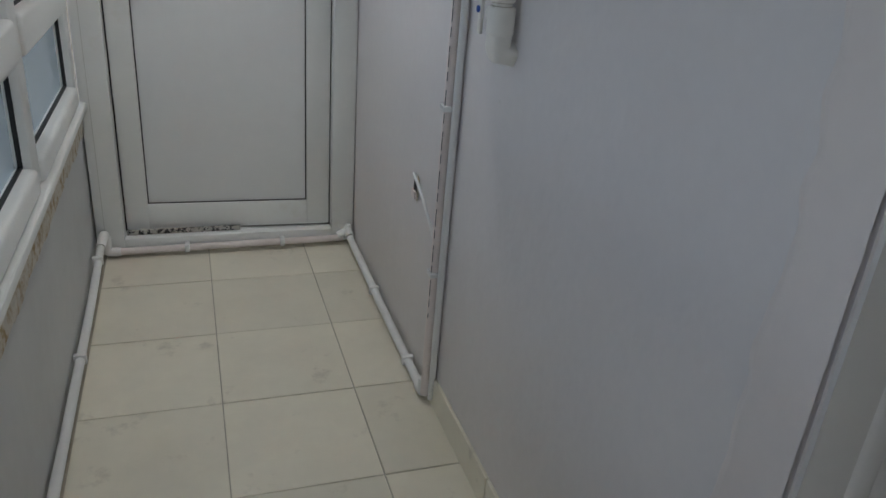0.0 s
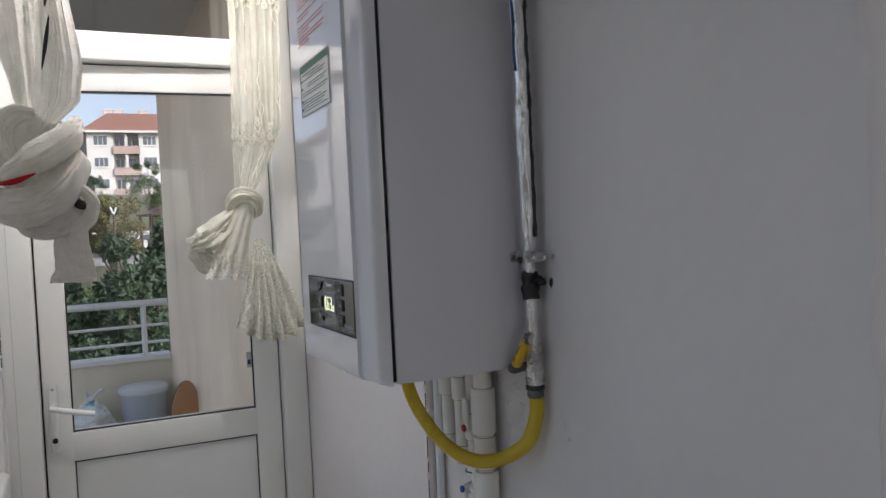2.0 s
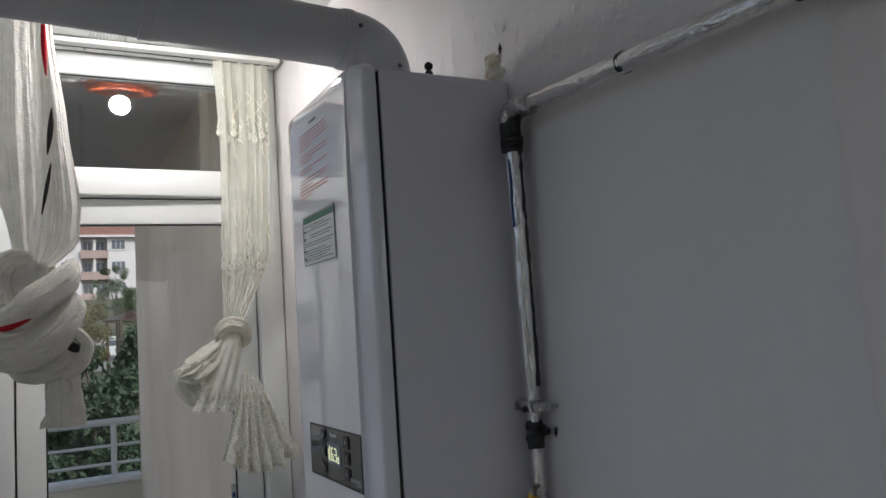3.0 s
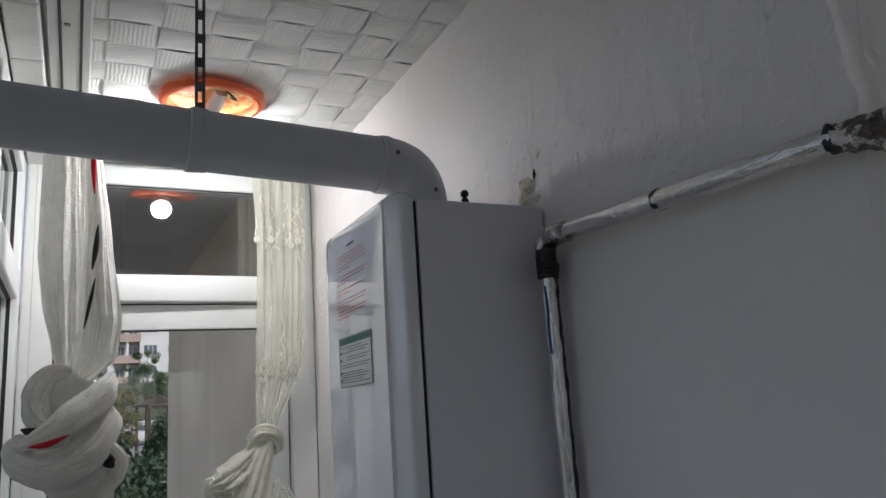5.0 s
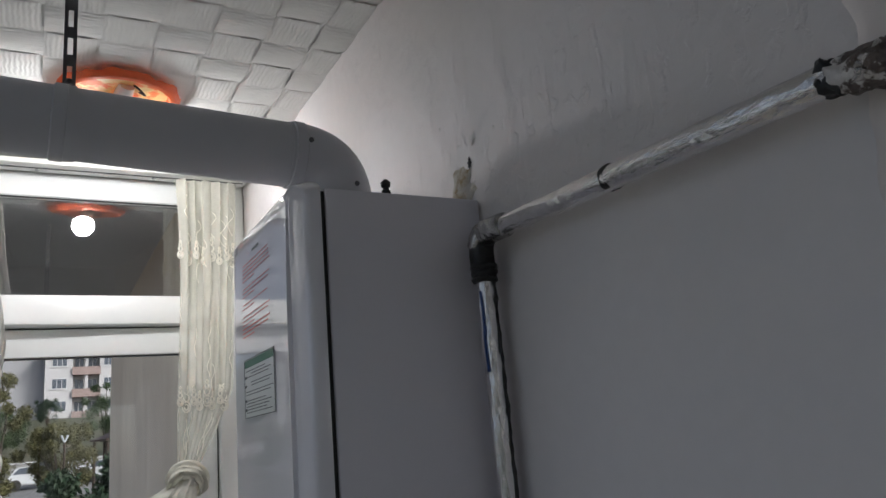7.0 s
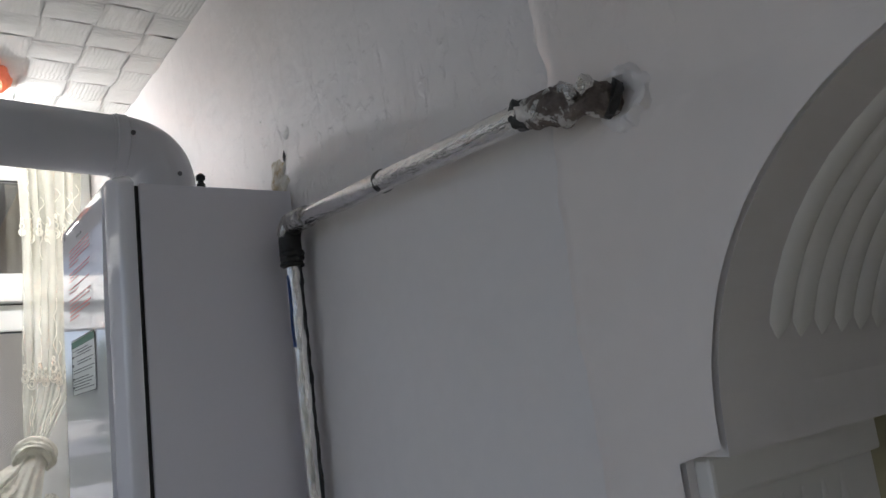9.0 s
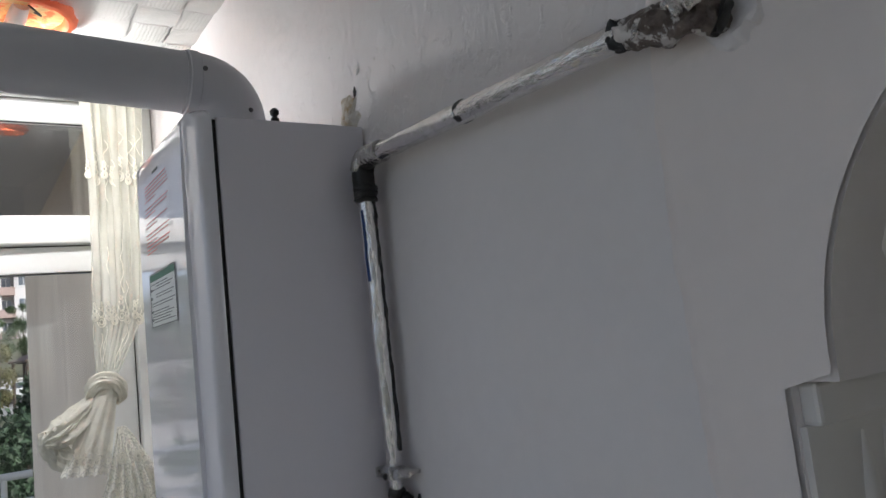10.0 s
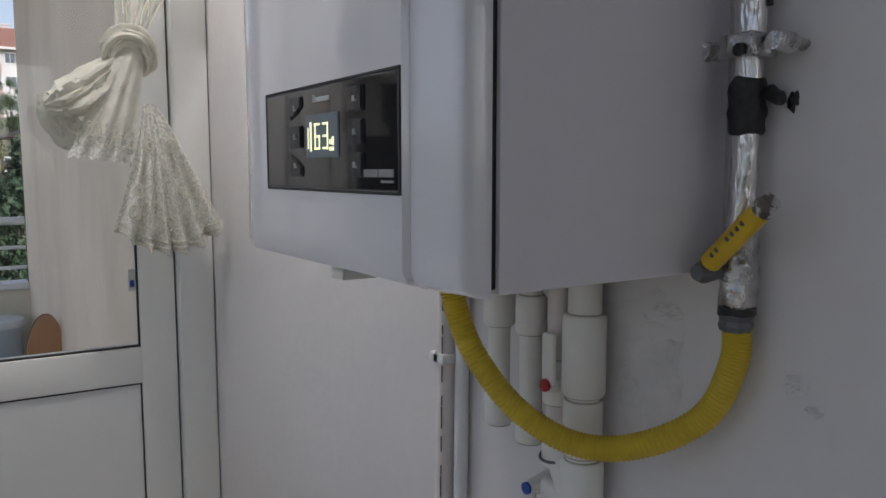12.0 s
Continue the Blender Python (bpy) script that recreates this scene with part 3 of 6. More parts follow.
patch("plaster_patch", 1.53, 1.215, 0.055, 0.03, M["plaster"], "chipped plaster behind the boiler pipes", 0.004, 6.0)
patch("plaster_patch", 1.372, 1.170, 0.010, 0.006, M["chip"], "small chipped pit in the wall paint", 0.003, 5.0)
patch("plaster_patch", 1.535, 1.165, 0.060, 0.105, M["rough_wall"], "rough stained plaster behind the boiler pipes", 0.0012, 3.0)
patch("plaster_patch", 1.515, 1.225, 0.030, 0.012, M["chip"], "crumbling plaster under the boiler", 0.004, 8.0)
patch("plaster_patch", 1.401, 1.404, 0.007, 0.011, M["tape"], "scrap of black tape stuck to the wall", 0.003, 9.0)
for yy, zz, ry, rz in ((0.879, 1.545, 0.0025, 0.005), (1.62, 0.83, 0.003, 0.007), (1.555, 2.13, 0.006, 0.004), (1.205, 1.965, 0.004, 0.003), (1.40, 2.07, 0.003, 0.003), (0.965, 2.075, 0.002, 0.014), (0.935, 2.13, 0.007, 0.003), (0.845, 1.955, 0.008, 0.004), (0.83, 1.845, 0.004, 0.003), (1.46, 2.075, 0.014, 0.012)):
    patch("plaster_patch", yy, zz, ry, rz, M["chip"], "small scuffed pit in the wall plaster", 0.0012, yy * 9)

# left parapet, with the rough plaster under the sill
wl = thing("wall_left", "grey painted parapet wall under the windows", "wall", kind="structure")
part("parapet", boxes((XL - 0.20, XL, -1.6, YD, 0.0, 0.50)), M["parapet"], wl)
bm = bmesh.new()
N = 120
for k in range(N):
    y0, y1 = -1.5 + 4.38 * k / N, -1.5 + 4.38 * (k + 1) / N
    z = 0.470 + 0.012 * noise.noise(Vector((y0 * 9, 0, 0)))
    box(bm, XL + 0.0005, XL + 0.008 + 0.002 * noise.noise(Vector((y0 * 14, 5, 0))), y0, y1 + 0.0005, z - 0.045, 0.502)
part("rough_plaster", bm, M["crumble"], wl)
tagged(part("window_sill", boxes((XL - 0.06, XL + 0.026, -1.6, 2.868, 0.500, 0.524), bevel=0.006), M["upvc"]), "white plastic window sill, grubby along its edge", "window sill", kind="structure")
# unseen glazed end behind the camera, added to light the door and floor
tagged(part("wall_back", boxes((XL - 0.2, XR, -1.75, -1.6, 0.0, 0.55), (XL - 0.2, XR, -1.75, -1.6, 2.20, 2.6)), M["plaster"]), "plain unseen parapet and lintel round the added end window", "wall", kind="structure")
wb = thing("window_2_added", "unseen white plastic window added at the balcony's end to let daylight in", "window", kind="structure")
part("frame", boxes((XL, XL + 0.07, -1.70, -1.63, 0.551, 2.199), (XR - 0.07, XR - 0.001, -1.70, -1.63, 0.551, 2.199), (XL + 0.07, XR - 0.07, -1.70, -1.63, 0.551, 0.62), (XL + 0.07, XR - 0.07, -1.70, -1.63, 2.13, 2.199), (0.13, 0.20, -1.70, -1.63, 0.62, 2.13)), M["upvc"], wb)
for x0, x1 in ((XL + 0.07, 0.13), (0.20, XR - 0.07)):
    p = part("pane", boxes((x0, x1, -1.668, -1.664, 0.62, 2.13)), M["glass"], wb)
    p.visible_shadow = False

# floor slab; its tiles are laid at the end of the file
floor = tagged(part("floor", boxes((XL - 0.20, XR + 0.30, -1.6, YD + 0.02, -0.12, -0.004)), M["grout"]), "beige glazed tile floor with dark worn joints", "floor", kind="structure")
for y0, y1 in ((0.80, 1.13), (1.133, 1.463), (1.466, 1.86)):
    tagged(part("baseboard", boxes((XR - 0.009, XR - 0.0005, y0, y1, 0.0, 0.082), bevel=0.002), M["tile"]), "low beige tile skirting at the wall's foot", "skirting", kind="structure")

# closed, dim kitchen behind the doorway; its unseen window is added for daylight
tagged(part("wall_kitchen", boxes((XR + 0.30, 3.6, 1.60, 1.75, 0, 2.6), (XR + 0.30, 3.6, -1.75, -1.6, 0, 2.6), (3.6, 3.75, -1.75, -0.7, 0, 2.6), (3.6, 3.75, 0.9, 1.75, 0, 2.6), (3.6, 3.75, -0.7, 0.9, 0, 0.85), (3.6, 3.75, -0.7, 0.9, 2.25, 2.6)), M["kitchen"]), "olive painted kitchen walls", "wall", kind="structure")
tagged(part("wall_kitchen_near", boxes((XR + 0.3005, XR + 0.306, 0.80, 1.6, 0, 2.6), (XR + 0.3005, XR + 0.306, -1.6, 0.14, 0, 2.6)), M["kitchen"]), "olive painted kitchen wall beside the doorway", "wall", kind="structure")
kw = thing("window_3_added", "unseen white plastic kitchen window added to brighten the room", "window", kind="structure")
part("frame", boxes((3.64, 3.70, -0.699, -0.63, 0.851, 2.249), (3.64, 3.70, 0.83, 0.899, 0.851, 2.249), (3.64, 3.70, -0.63, 0.83, 0.851, 0.92), (3.64, 3.70, -0.63, 0.83, 2.18, 2.249), (3.64, 3.70, 0.065, 0.135, 0.92, 2.18)), M["upvc"], kw)
for y0, y1 in ((-0.63, 0.065), (0.135, 0.83)):
    p = part("pane", boxes((3.668, 3.672, y0, y1, 0.92, 2.18)), M["glass"], kw)
    p.visible_shadow = False
tagged(part("floor_kitchen", boxes((XR + 0.30, 3.75, -1.75, 1.75, -0.12, -0.006)), M["kitchen_floor"]), "brown kitchen floor", "floor", kind="structure")
tagged(part("ceiling_kitchen", boxes((XR + 0.30, 3.75, -1.75, 1.75, 2.6, 2.7)), M["plaster"]), "plain kitchen ceiling", "ceiling", kind="structure")

# ceiling of embossed foam tiles: a basket weave of ribbed, bulging cells
CELL = 0.1
bm = bmesh.new()
nx, ny = 9, 48
for i in range(nx):
    for j in range(ny):
        x0, y0 = 0.626 - (i + 1) * CELL, 2.956 - (j + 1) * CELL
        if x0 < -0.10 - CELL * 0.2 and x0 + CELL < -0.10:
            continue
        k = (i + j) % 2
        G = 6
        vs = []
        for b in range(G + 1):
            row = []
            for a in range(G + 1):
                u, v = a / G, b / G
                w = u if k else v
                h = (0.0028 if k else 0.0058) * math.sin(math.pi * w) ** 0.6 if 0 < w < 1 else 0.0
                h += 0.0012 * noise.noise(Vector((x0 * 37 + u * 2, y0 * 41 + v * 2, 0)))
                row.append(bm.verts.new((x0 + u * CELL, y0 + v * CELL, ZC - h)))
            vs.append(row)
        for b in range(G):
            for a in range(G):
                f = bm.faces.new((vs[b][a], vs[b][a + 1], vs[b + 1][a + 1], vs[b + 1][a]))
                f.material_index = k
                f.smooth = True
ceiling = part("ceiling", bm, [M["ceil_y"], M["ceil_x"]])
tagged(ceiling, "white foam ceiling tiles embossed as a basket weave", "ceiling", kind="structure")
bm = boxes((XL - 0.20, XR, -1.6, YD, ZC + 0.002, ZC + 0.12))
tagged(part("ceiling_slab", bm, M["plaster"]), "plain slab above the ceiling tiles", "ceiling", kind="structure")
bm = bmesh.new()
for j in range(18):
    y0 = YD - 0.06 - (j + 1) * 0.25
    box(bm, -0.262, -0.196, y0, y0 + 0.247, ZC - 0.030, ZC, bevel=0.005)
tagged(part("ceiling_edge_strip", wobble(bm, 0.0015, 30), M["ceil_y"]), "foam strip along the ceiling's window edge", "ceiling", kind="structure")

# curtain rails
def curtain_rail(label, x0, x1, y0, y1, along):
    ob = thing("curtain_rail", label, "curtain rail")
    part("track", boxes((x0, x1, y0, y1, ZC - 0.024, ZC - 0.009), bevel=0.003), M["rail"], ob)
    if along == "y":
        for f in (0.28, 0.76):
            xm = x0 + (x1 - x0) * f
            part("slot", boxes((xm - 0.003, xm + 0.003, y0 + 0.01, y1 - 0.01, ZC - 0.0255, ZC - 0.0235)), M["recess_shade"], ob)
        for yy in (0.4, 1.2, 1.96):
            part("screw", lathe([(0.006, 0), (0.006, -0.003), (0.003, -0.004)], (x0 + (x1 - x0) * 0.45, yy, ZC - 0.024), seg=12), M["steel"], ob)
    else:
        ym = (y0 + y1) / 2
        part("slot", boxes((x0 + 0.01, x1 - 0.01, ym - 0.003, ym + 0.003, ZC - 0.0255, ZC - 0.0235)), M["recess_shade"], ob)
        for xx in (0.02, 0.32):
            part("screw", lathe([(0.006, 0), (0.006, -0.003), (0.003, -0.004)], (xx, ym + 0.012, ZC - 0.024), seg=12), M["steel"], ob)
    return ob
curtain_rail("white double curtain rail screwed to the ceiling", -0.186, -0.104, -1.4, 2.36, "y")
curtain_rail("white curtain rail across the ceiling above the end door", -0.10, 0.585, 2.73, 2.80, "x")

# ------------------------------------------------------------ end door with its transom light
YF, YL = 2.855, 2.885      # inner faces of the frame and of the leaf
door = thing("door_1", "white plastic balcony door, slightly ajar, glazed above a solid panel", "door", kind="structure")
part("door_frame", boxes((-0.262, -0.176, YF, 2.945, 0.006, ZC - 0.003), (0.518, 0.598, YF, 2.945, 0.006, ZC - 0.003),
                         (-0.180, 0.522, YF + 0.001, 2.944, 2.034, 2.118), (-0.180, 0.522, YF + 0.001, 2.944, 2.400, ZC - 0.004),
                         (-0.180, 0.522, YF + 0.001, 2.944, 0.006, 0.058), bevel=0.007), M["upvc"], door, smooth=True)
part("frame_seam", boxes((-0.2355, -0.2335, YF - 0.0012, YF + 0.004, 0.06, ZC - 0.01)), M["rail"], door)
leaf = part("leaf", boxes((-0.172, -0.098, YL, 2.94, 0.064, 2.030), (0.433, 0.514, YL, 2.94, 0.064, 2.030), (-0.102, 0.437, YL + 0.0008, 2.939, 0.064, 0.158),
                          (-0.102, 0.437, YL + 0.0008, 2.939, 0.858, 0.945), (-0.102, 0.437, YL + 0.0008, 2.939, 1.951, 2.030), bevel=0.006), M["upvc"], door, smooth=True)
def gasket(x0, x1, z0, z1, y, w=0.004):
    return boxes((x0, x0 + w, y, y + 0.012, z0, z1), (x1 - w, x1, y, y + 0.012, z0, z1), (x0 + w, x1 - w, y, y + 0.012, z0, z0 + w), (x0 + w, x1 - w, y, y + 0.012, z1 - w, z1))
part("gasket", gasket(-0.0985, 0.4335, 0.157, 0.859, YL + 0.006), M["gasket"], leaf, "black rubber gasket")
part("gasket", gasket(-0.0985, 0.4335, 0.944, 1.952, YL + 0.006), M["gasket"], leaf, "black rubber gasket")
part("gasket", gasket(-0.177, 0.519, 0.057, 2.035, YL + 0.016), M["gasket"], leaf, "black rubber gasket")
part("panel", boxes((-0.096, 0.431, YL + 0.010, YL + 0.034, 0.159, 0.857)), M["panel"], leaf)
pane = part("pane", boxes((-0.096, 0.431, YL + 0.020, YL + 0.024, 0.946, 1.950)), M["glass"], leaf)
pane.visible_shadow = False
# the transom pane sits a little tilted in its rebate
bm = boxes((-0.178, 0.520, -0.002, 0.002, -0.150, 0.150))
bmesh.ops.rotate(bm, verts=bm.verts, cent=(0, 0, 0), matrix=Matrix.Rotation(radians(TRANSOM), 3, "X"))
bmesh.ops.translate(bm, verts=bm.verts, vec=(0, 2.900, 2.259))
pane = part("transom_pane", bm, M["dusty"], door)
pane.visible_shadow = False
part("gasket", gasket(-0.181, 0.523, 2.112, 2.405, YF + 0.010, 0.006), M["gasket"], door)
handle = part("handle_plate", boxes((-0.158, -0.132, YL - 0.010, YL - 0.0005, 0.890, 1.095), bevel=0.008, seg=3), M["upvc"], leaf)
part("lever", tube(bend((-0.145, YL - 0.008, 1.030), (-0.145, YL - 0.050, 1.030), (-0.035, YL - 0.058, 1.004), 0.014), 0.0085, 12), M["upvc"], handle, smooth=True)
part("keyhole", lathe([(0.008, 0), (0.008, -0.004), (0.003, -0.005)], (-0.145, YL - 0.009, 0.930), "y", 14), M["gasket"], handle)
part("screw", lathe([(0.004, 0), (0.004, -0.002), (0.002, -0.0025)], (-0.145, YL - 0.009, 1.080), "y", 10), M["steel"], handle)
part("brochure_strip", boxes((-0.170, 0.20, YL - 0.0035, YL + 0.0045, 0.060, 0.076)), M["paper"], door, "torn newspaper strip stuffed under the leaf")
part("sticker", boxes((0.414, 0.429, YL + 0.0175, YL + 0.0195, 1.075, 1.125)), M["label_white"], leaf, "small white and blue sticker on the glass")
part("sticker_print", boxes((0.417, 0.426, YL + 0.0165, YL + 0.0174, 1.085, 1.100)), M["valve_blue"], leaf)

hinge = Vector((0.514, YL, 0))
leaf.matrix_local = Matrix.Translation(hinge) @ Matrix.Rotation(radians(-2.4), 4, "Z") @ Matrix.Translation(-hinge)

# ------------------------------------------------------------ windows along the left side
win = thing("window_1", "white plastic window band with clear panes", "window", kind="structure")
XW0, XW1 = XL - 0.066, XL + 0.004
stiles = [2.862, 2.090, 1.20, 0.31, -0.58, -1.50]
rows = [0.560, 0.850, 2.075, 2.435]
zl = [(0.5245, 0.585), (0.800, 0.890), (2.030, 2.118), (2.400, ZC - 0.0315)]
part("frame", boxes(*[(XW0, XW1, y - 0.037, y + 0.037 if y < 2.8 else 2.854, 0.5245, ZC - 0.0315) for y in [s - 0.03 if s > 2.8 else s for s in stiles]], bevel=0.006), M["upvc"], win, smooth=True)
for a, b in zip(stiles, stiles[1:]):
    y1, y0 = (a - 0.067 if a > 2.8 else a - 0.037), b + 0.037
    for k, (z0, z1) in enumerate(zl):
        part("rail", boxes((XW0 + 0.001, XW1 + (0.010 if k in (0, 1) else -0.001), y0 - 0.004, y1 + 0.004, z0, z1), bevel=0.014 if k in (0, 1) else 0.006, seg=4), M["upvc"], win, smooth=True)
    for row, (za, zb) in enumerate(zip(zl, zl[1:])):
        p = part("pane", boxes((XL - 0.034, XL - 0.030, y0 - 0.002, y1 + 0.002, za[1] - 0.002, zb[0] + 0.002)), M["frosted"] if row == 0 else M["glass"], win)
        p.visible_shadow = False
        g = 0.0022
        x = XL - 0.024
        part("gasket", boxes((x, x + 0.01, y0 - 0.002, y0 + g, za[1], zb[0]), (x, x + 0.01, y1 - g, y1 + 0.002, za[1], zb[0]), (x, x + 0.01, y0 + g, y1 - g, za[1] - 0.002, za[1] + g), (x, x + 0.01, y0 + g, y1 - g, zb[0] - g, zb[0] + 0.002)), M["gasket"], win)
tagged(part("wall_left_corner", boxes((XL - 0.20, XL - 0.07, 2.862, YD, 0.5, 2.6)), M["outer_cream"]), "rendered corner of the outer wall", "wall", kind="structure")
tagged(part("wall_left_lintel", boxes((XL - 0.20, XL - 0.001, -1.6, 2.862, ZC - 0.030, 2.6)), M["outer_cream"]), "rendered lintel over the windows", "wall", kind="structure")

# ------------------------------------------------------------ wall-hung boiler
boiler = thing("wall_hung_boiler", "white glossy wall-hung gas boiler with a black control panel", "boiler")
BY0, BY1, BZ0, BZ1 = 1.454, 1.864, 1.268, 1.978
part("body", boxes((0.362, XR - 0.004, BY0, BY1, BZ0 + 0.002, BZ1), bevel=0.003), M["boiler_side"], boiler, smooth=True)
part("seam", boxes((0.3555, 0.3635, BY0 + 0.004, BY1 - 0.004, BZ0 + 0.006, BZ1 - 0.004)), M["gasket"], boiler)
def front_x(y):
    """How far the cover stands out along its width."""
    e = min(y - BY0, BY1 - y)
    x = 0.3555 - 0.020 * (1 - (1 - min(e / 0.010, 1.0)) ** 2)
    x -= 0.009 * min(max((e - 0.010) / 0.036, 0), 1)
    if 0.049 < e < 0.057:
        x += 0.0018
    if e >= 0.057:
        x -= 0.004
    return x
ys = [BY0 + d for d in (0, 0.001, 0.003, 0.006, 0.010, 0.015, 0.022, 0.034, 0.046, 0.0488, 0.0505, 0.0555, 0.0575)]
ym = [BY0 + 0.0575 + (BY1 - BY0 - 0.115) * k / 14 for k in range(1, 14)]
ys = ys + ym + [BY0 + BY1 - y for y in ys[::-1]]
ZT = BZ1 + 0.020     # the cover rises above the body
zs = [BZ0, BZ0 + 0.002, BZ0 + 0.006, BZ0 + 0.014, BZ0 + 0.03] + [BZ0 + 0.03 + (ZT - BZ0 - 0.06) * k / 16 for k in range(1, 16)] + [ZT - 0.03, ZT - 0.014, ZT - 0.006, ZT - 0.002, ZT]
bm = bmesh.new()
grid = []
for z in zs:
    e = min(z - BZ0, ZT - z)
    row = []
    for y in ys:
        fx = front_x(y)
        back = 0.3555
        k = 1 - (1 - min(e / 0.010, 1.0)) ** 2
        sl = 0.012 * max(0, (z - BZ1 + 0.20) / 0.20) ** 2 if min(y - BY0, BY1 - y) > 0.056 else 0
        ed = min(y - BY0, BY1 - y)
        drop = 0.020 * max(0.0, 1 - ed / (0.045 if y < 1.66 else 0.012)) ** 2 if z > ZT - 0.05 else 0.0
        row.append(bm.verts.new((back + (fx - back) * (0.25 + 0.75 * k) + sl * 0.3, y, z - drop)))
    grid.append(row)
for r0, r1 in zip(grid, grid[1:]):
    for a in range(len(ys) - 1):
        bm.faces.new((r0[a], r0[a + 1], r1[a + 1], r1[a]))
border = [e for e in bm.edges if e.is_boundary]
ext = bmesh.ops.extrude_edge_only(bm, edges=border)
for v in ext["geom"]:
    if isinstance(v, bmesh.types.BMVert):
        v.co.x = 0.3556
cover = part("front_cover", bm, M["boiler_front"], boiler, smooth=True)

# control panel with its buttons and small display
PX = 0.3216
panel = part("control_panel", boxes((PX, 0.330, 1.5145, 1.7575, 1.3375, 1.4205), bevel=0.0012), M["black_gloss"], boiler, "black gloss control panel")
part("panel_lip", boxes((PX - 0.0006, 0.3262, 1.5120, 1.5145, 1.3350, 1.4230), (PX - 0.0006, 0.3262, 1.7575, 1.7600, 1.3350, 1.4230), (PX - 0.0006, 0.3262, 1.5145, 1.7575, 1.4205, 1.4230), (PX - 0.0006, 0.3262, 1.5145, 1.7575, 1.3350, 1.3375), bevel=0.0008), M["gasket"], panel)
part("display", boxes((PX - 0.0012, PX + 0.002, 1.606, 1.666, 1.363, 1.398)), M["screen"], panel, "lit display window")
def segments(text, y, z, h, material, depth=0.0018):
    """Seven-segment figures; y runs to the left of the reader, so figures step towards lower y."""
    seg = {"6": "acdefg", "3": "abcdg"}
    w, t = h * 0.48, h * 0.11
    bm = bmesh.new()
    for i, ch in enumerate(text):
        yy = y - i * (w + h * 0.22)
        lay = {"a": (yy - w, yy, z + h - t, z + h), "g": (yy - w, yy, z + h / 2 - t / 2, z + h / 2 + t / 2), "d": (yy - w, yy, z, z + t),
               "f": (yy - t, yy, z + h / 2, z + h), "e": (yy - t, yy, z, z + h / 2), "b": (yy - w, yy - w + t, z + h / 2, z + h), "c": (yy - w, yy - w + t, z, z + h / 2)}
        for s in seg[ch]:
            a, b, c, d = lay[s]
            box(bm, PX - depth, PX - depth + 0.0008, a + 0.0004, b - 0.0004, c + 0.0003, d - 0.0003)
    return bm
part("digits", segments("63", 1.648, 1.369, 0.022, M["digit"]), M["digit"], panel, "lit figures 63")
for r in ((1.654, 1.657, 1.368, 1.392), (1.660, 1.6615, 1.370, 1.388), (1.612, 1.620, 1.368, 1.371), (1.612, 1.615, 1.372, 1.379), (1.616, 1.620, 1.373, 1.377)):
    part("display_bar", boxes((PX - 0.0017, PX - 0.001, *r)), M["digit"], panel)
def key(y, z, side, row):
    """A moulded key; the outer keys of the far column are cut to a curve."""
    w, h = 0.012, 0.0095
    cut = 0.010 * abs(row) if side > 0 else 0.0
    out = [(y - w, z - h + (cut if row > 0 else 0)), (y - w * 0.2, z - h + (cut * 0.45 if row > 0 else 0)), (y + w, z - h), (y + w, z + h), (y - w * 0.2, z + h - (cut * 0.45 if row < 0 else 0)), (y - w, z + h - (cut if row < 0 else 0))]
    return prism(out, "x", PX - 0.0022, PX + 0.001)
for yy, side in ((1.688, 1), (1.576, -1)):
    for row in (-1, 0, 1):
        zz = 1.381 + 0.0245 * row
        bm = key(yy, zz, side, row)
        bmesh.ops.bevel(bm, geom=[e for e in bm.edges if e.calc_length() > 0.005 and abs(e.verts[0].co.x - e.verts[1].co.x) < 1e-5 and e.verts[0].co.x < PX - 0.001 and len(e.link_faces) == 2 and abs(e.calc_face_angle(0)) > 0.5], offset=0.0012, segments=2, affect="EDGES")
        b = part("button", bm, M["button"], panel, smooth=True)
        part("button_mark", boxes((PX - 0.0027, PX - 0.0021, yy - 0.002, yy + 0.002, zz - 0.0022, zz + 0.0022), (PX - 0.0027, PX - 0.0021, yy - 0.0045, yy - 0.003, zz - 0.0022, zz - 0.001)), M["ink_white"], b)
part("brand_mark", boxes((PX - 0.0008, PX + 0.001, 1.622, 1.651, 1.4080, 1.4118), (PX - 0.0008, PX + 0.001, 1.649, 1.653, 1.4080, 1.4138), bevel=0.0003, seg=1), M["ink_pale"], panel)
part("model_mark", boxes((PX - 0.0006, PX + 0.001, 1.543, 1.5665, 1.3475, 1.3530), (PX - 0.0006, PX + 0.001, 1.5205, 1.5415, 1.3475, 1.3530), (PX - 0.0006, PX + 0.001, 1.5205, 1.538, 1.3435, 1.3452)), M["ink_white"], panel)

# stickers on the cover
FX = front_x(1.66) - 0.0002
def sheet_on_cover(y0, y1, z0, z1, lift):
    return quad_sheet(lambda u, v: (front_x(y0 + (y1 - y0) * u) - lift + 0.0036 * max(0, (z0 + (z1 - z0) * v - BZ1 + 0.20) / 0.20) ** 2, y0 + (y1 - y0) * u, z0 + (z1 - z0) * v), 12, 6)
energy = part("energy_label", sheet_on_cover(1.575, 1.742, 1.700, 1.788, 0.0009), M["label_white"], cover, "paper label with a green header")
part("label_header", sheet_on_cover(1.578, 1.739, 1.775, 1.786, 0.0014), M["ink_green"], energy)
fx = front_x(1.66)
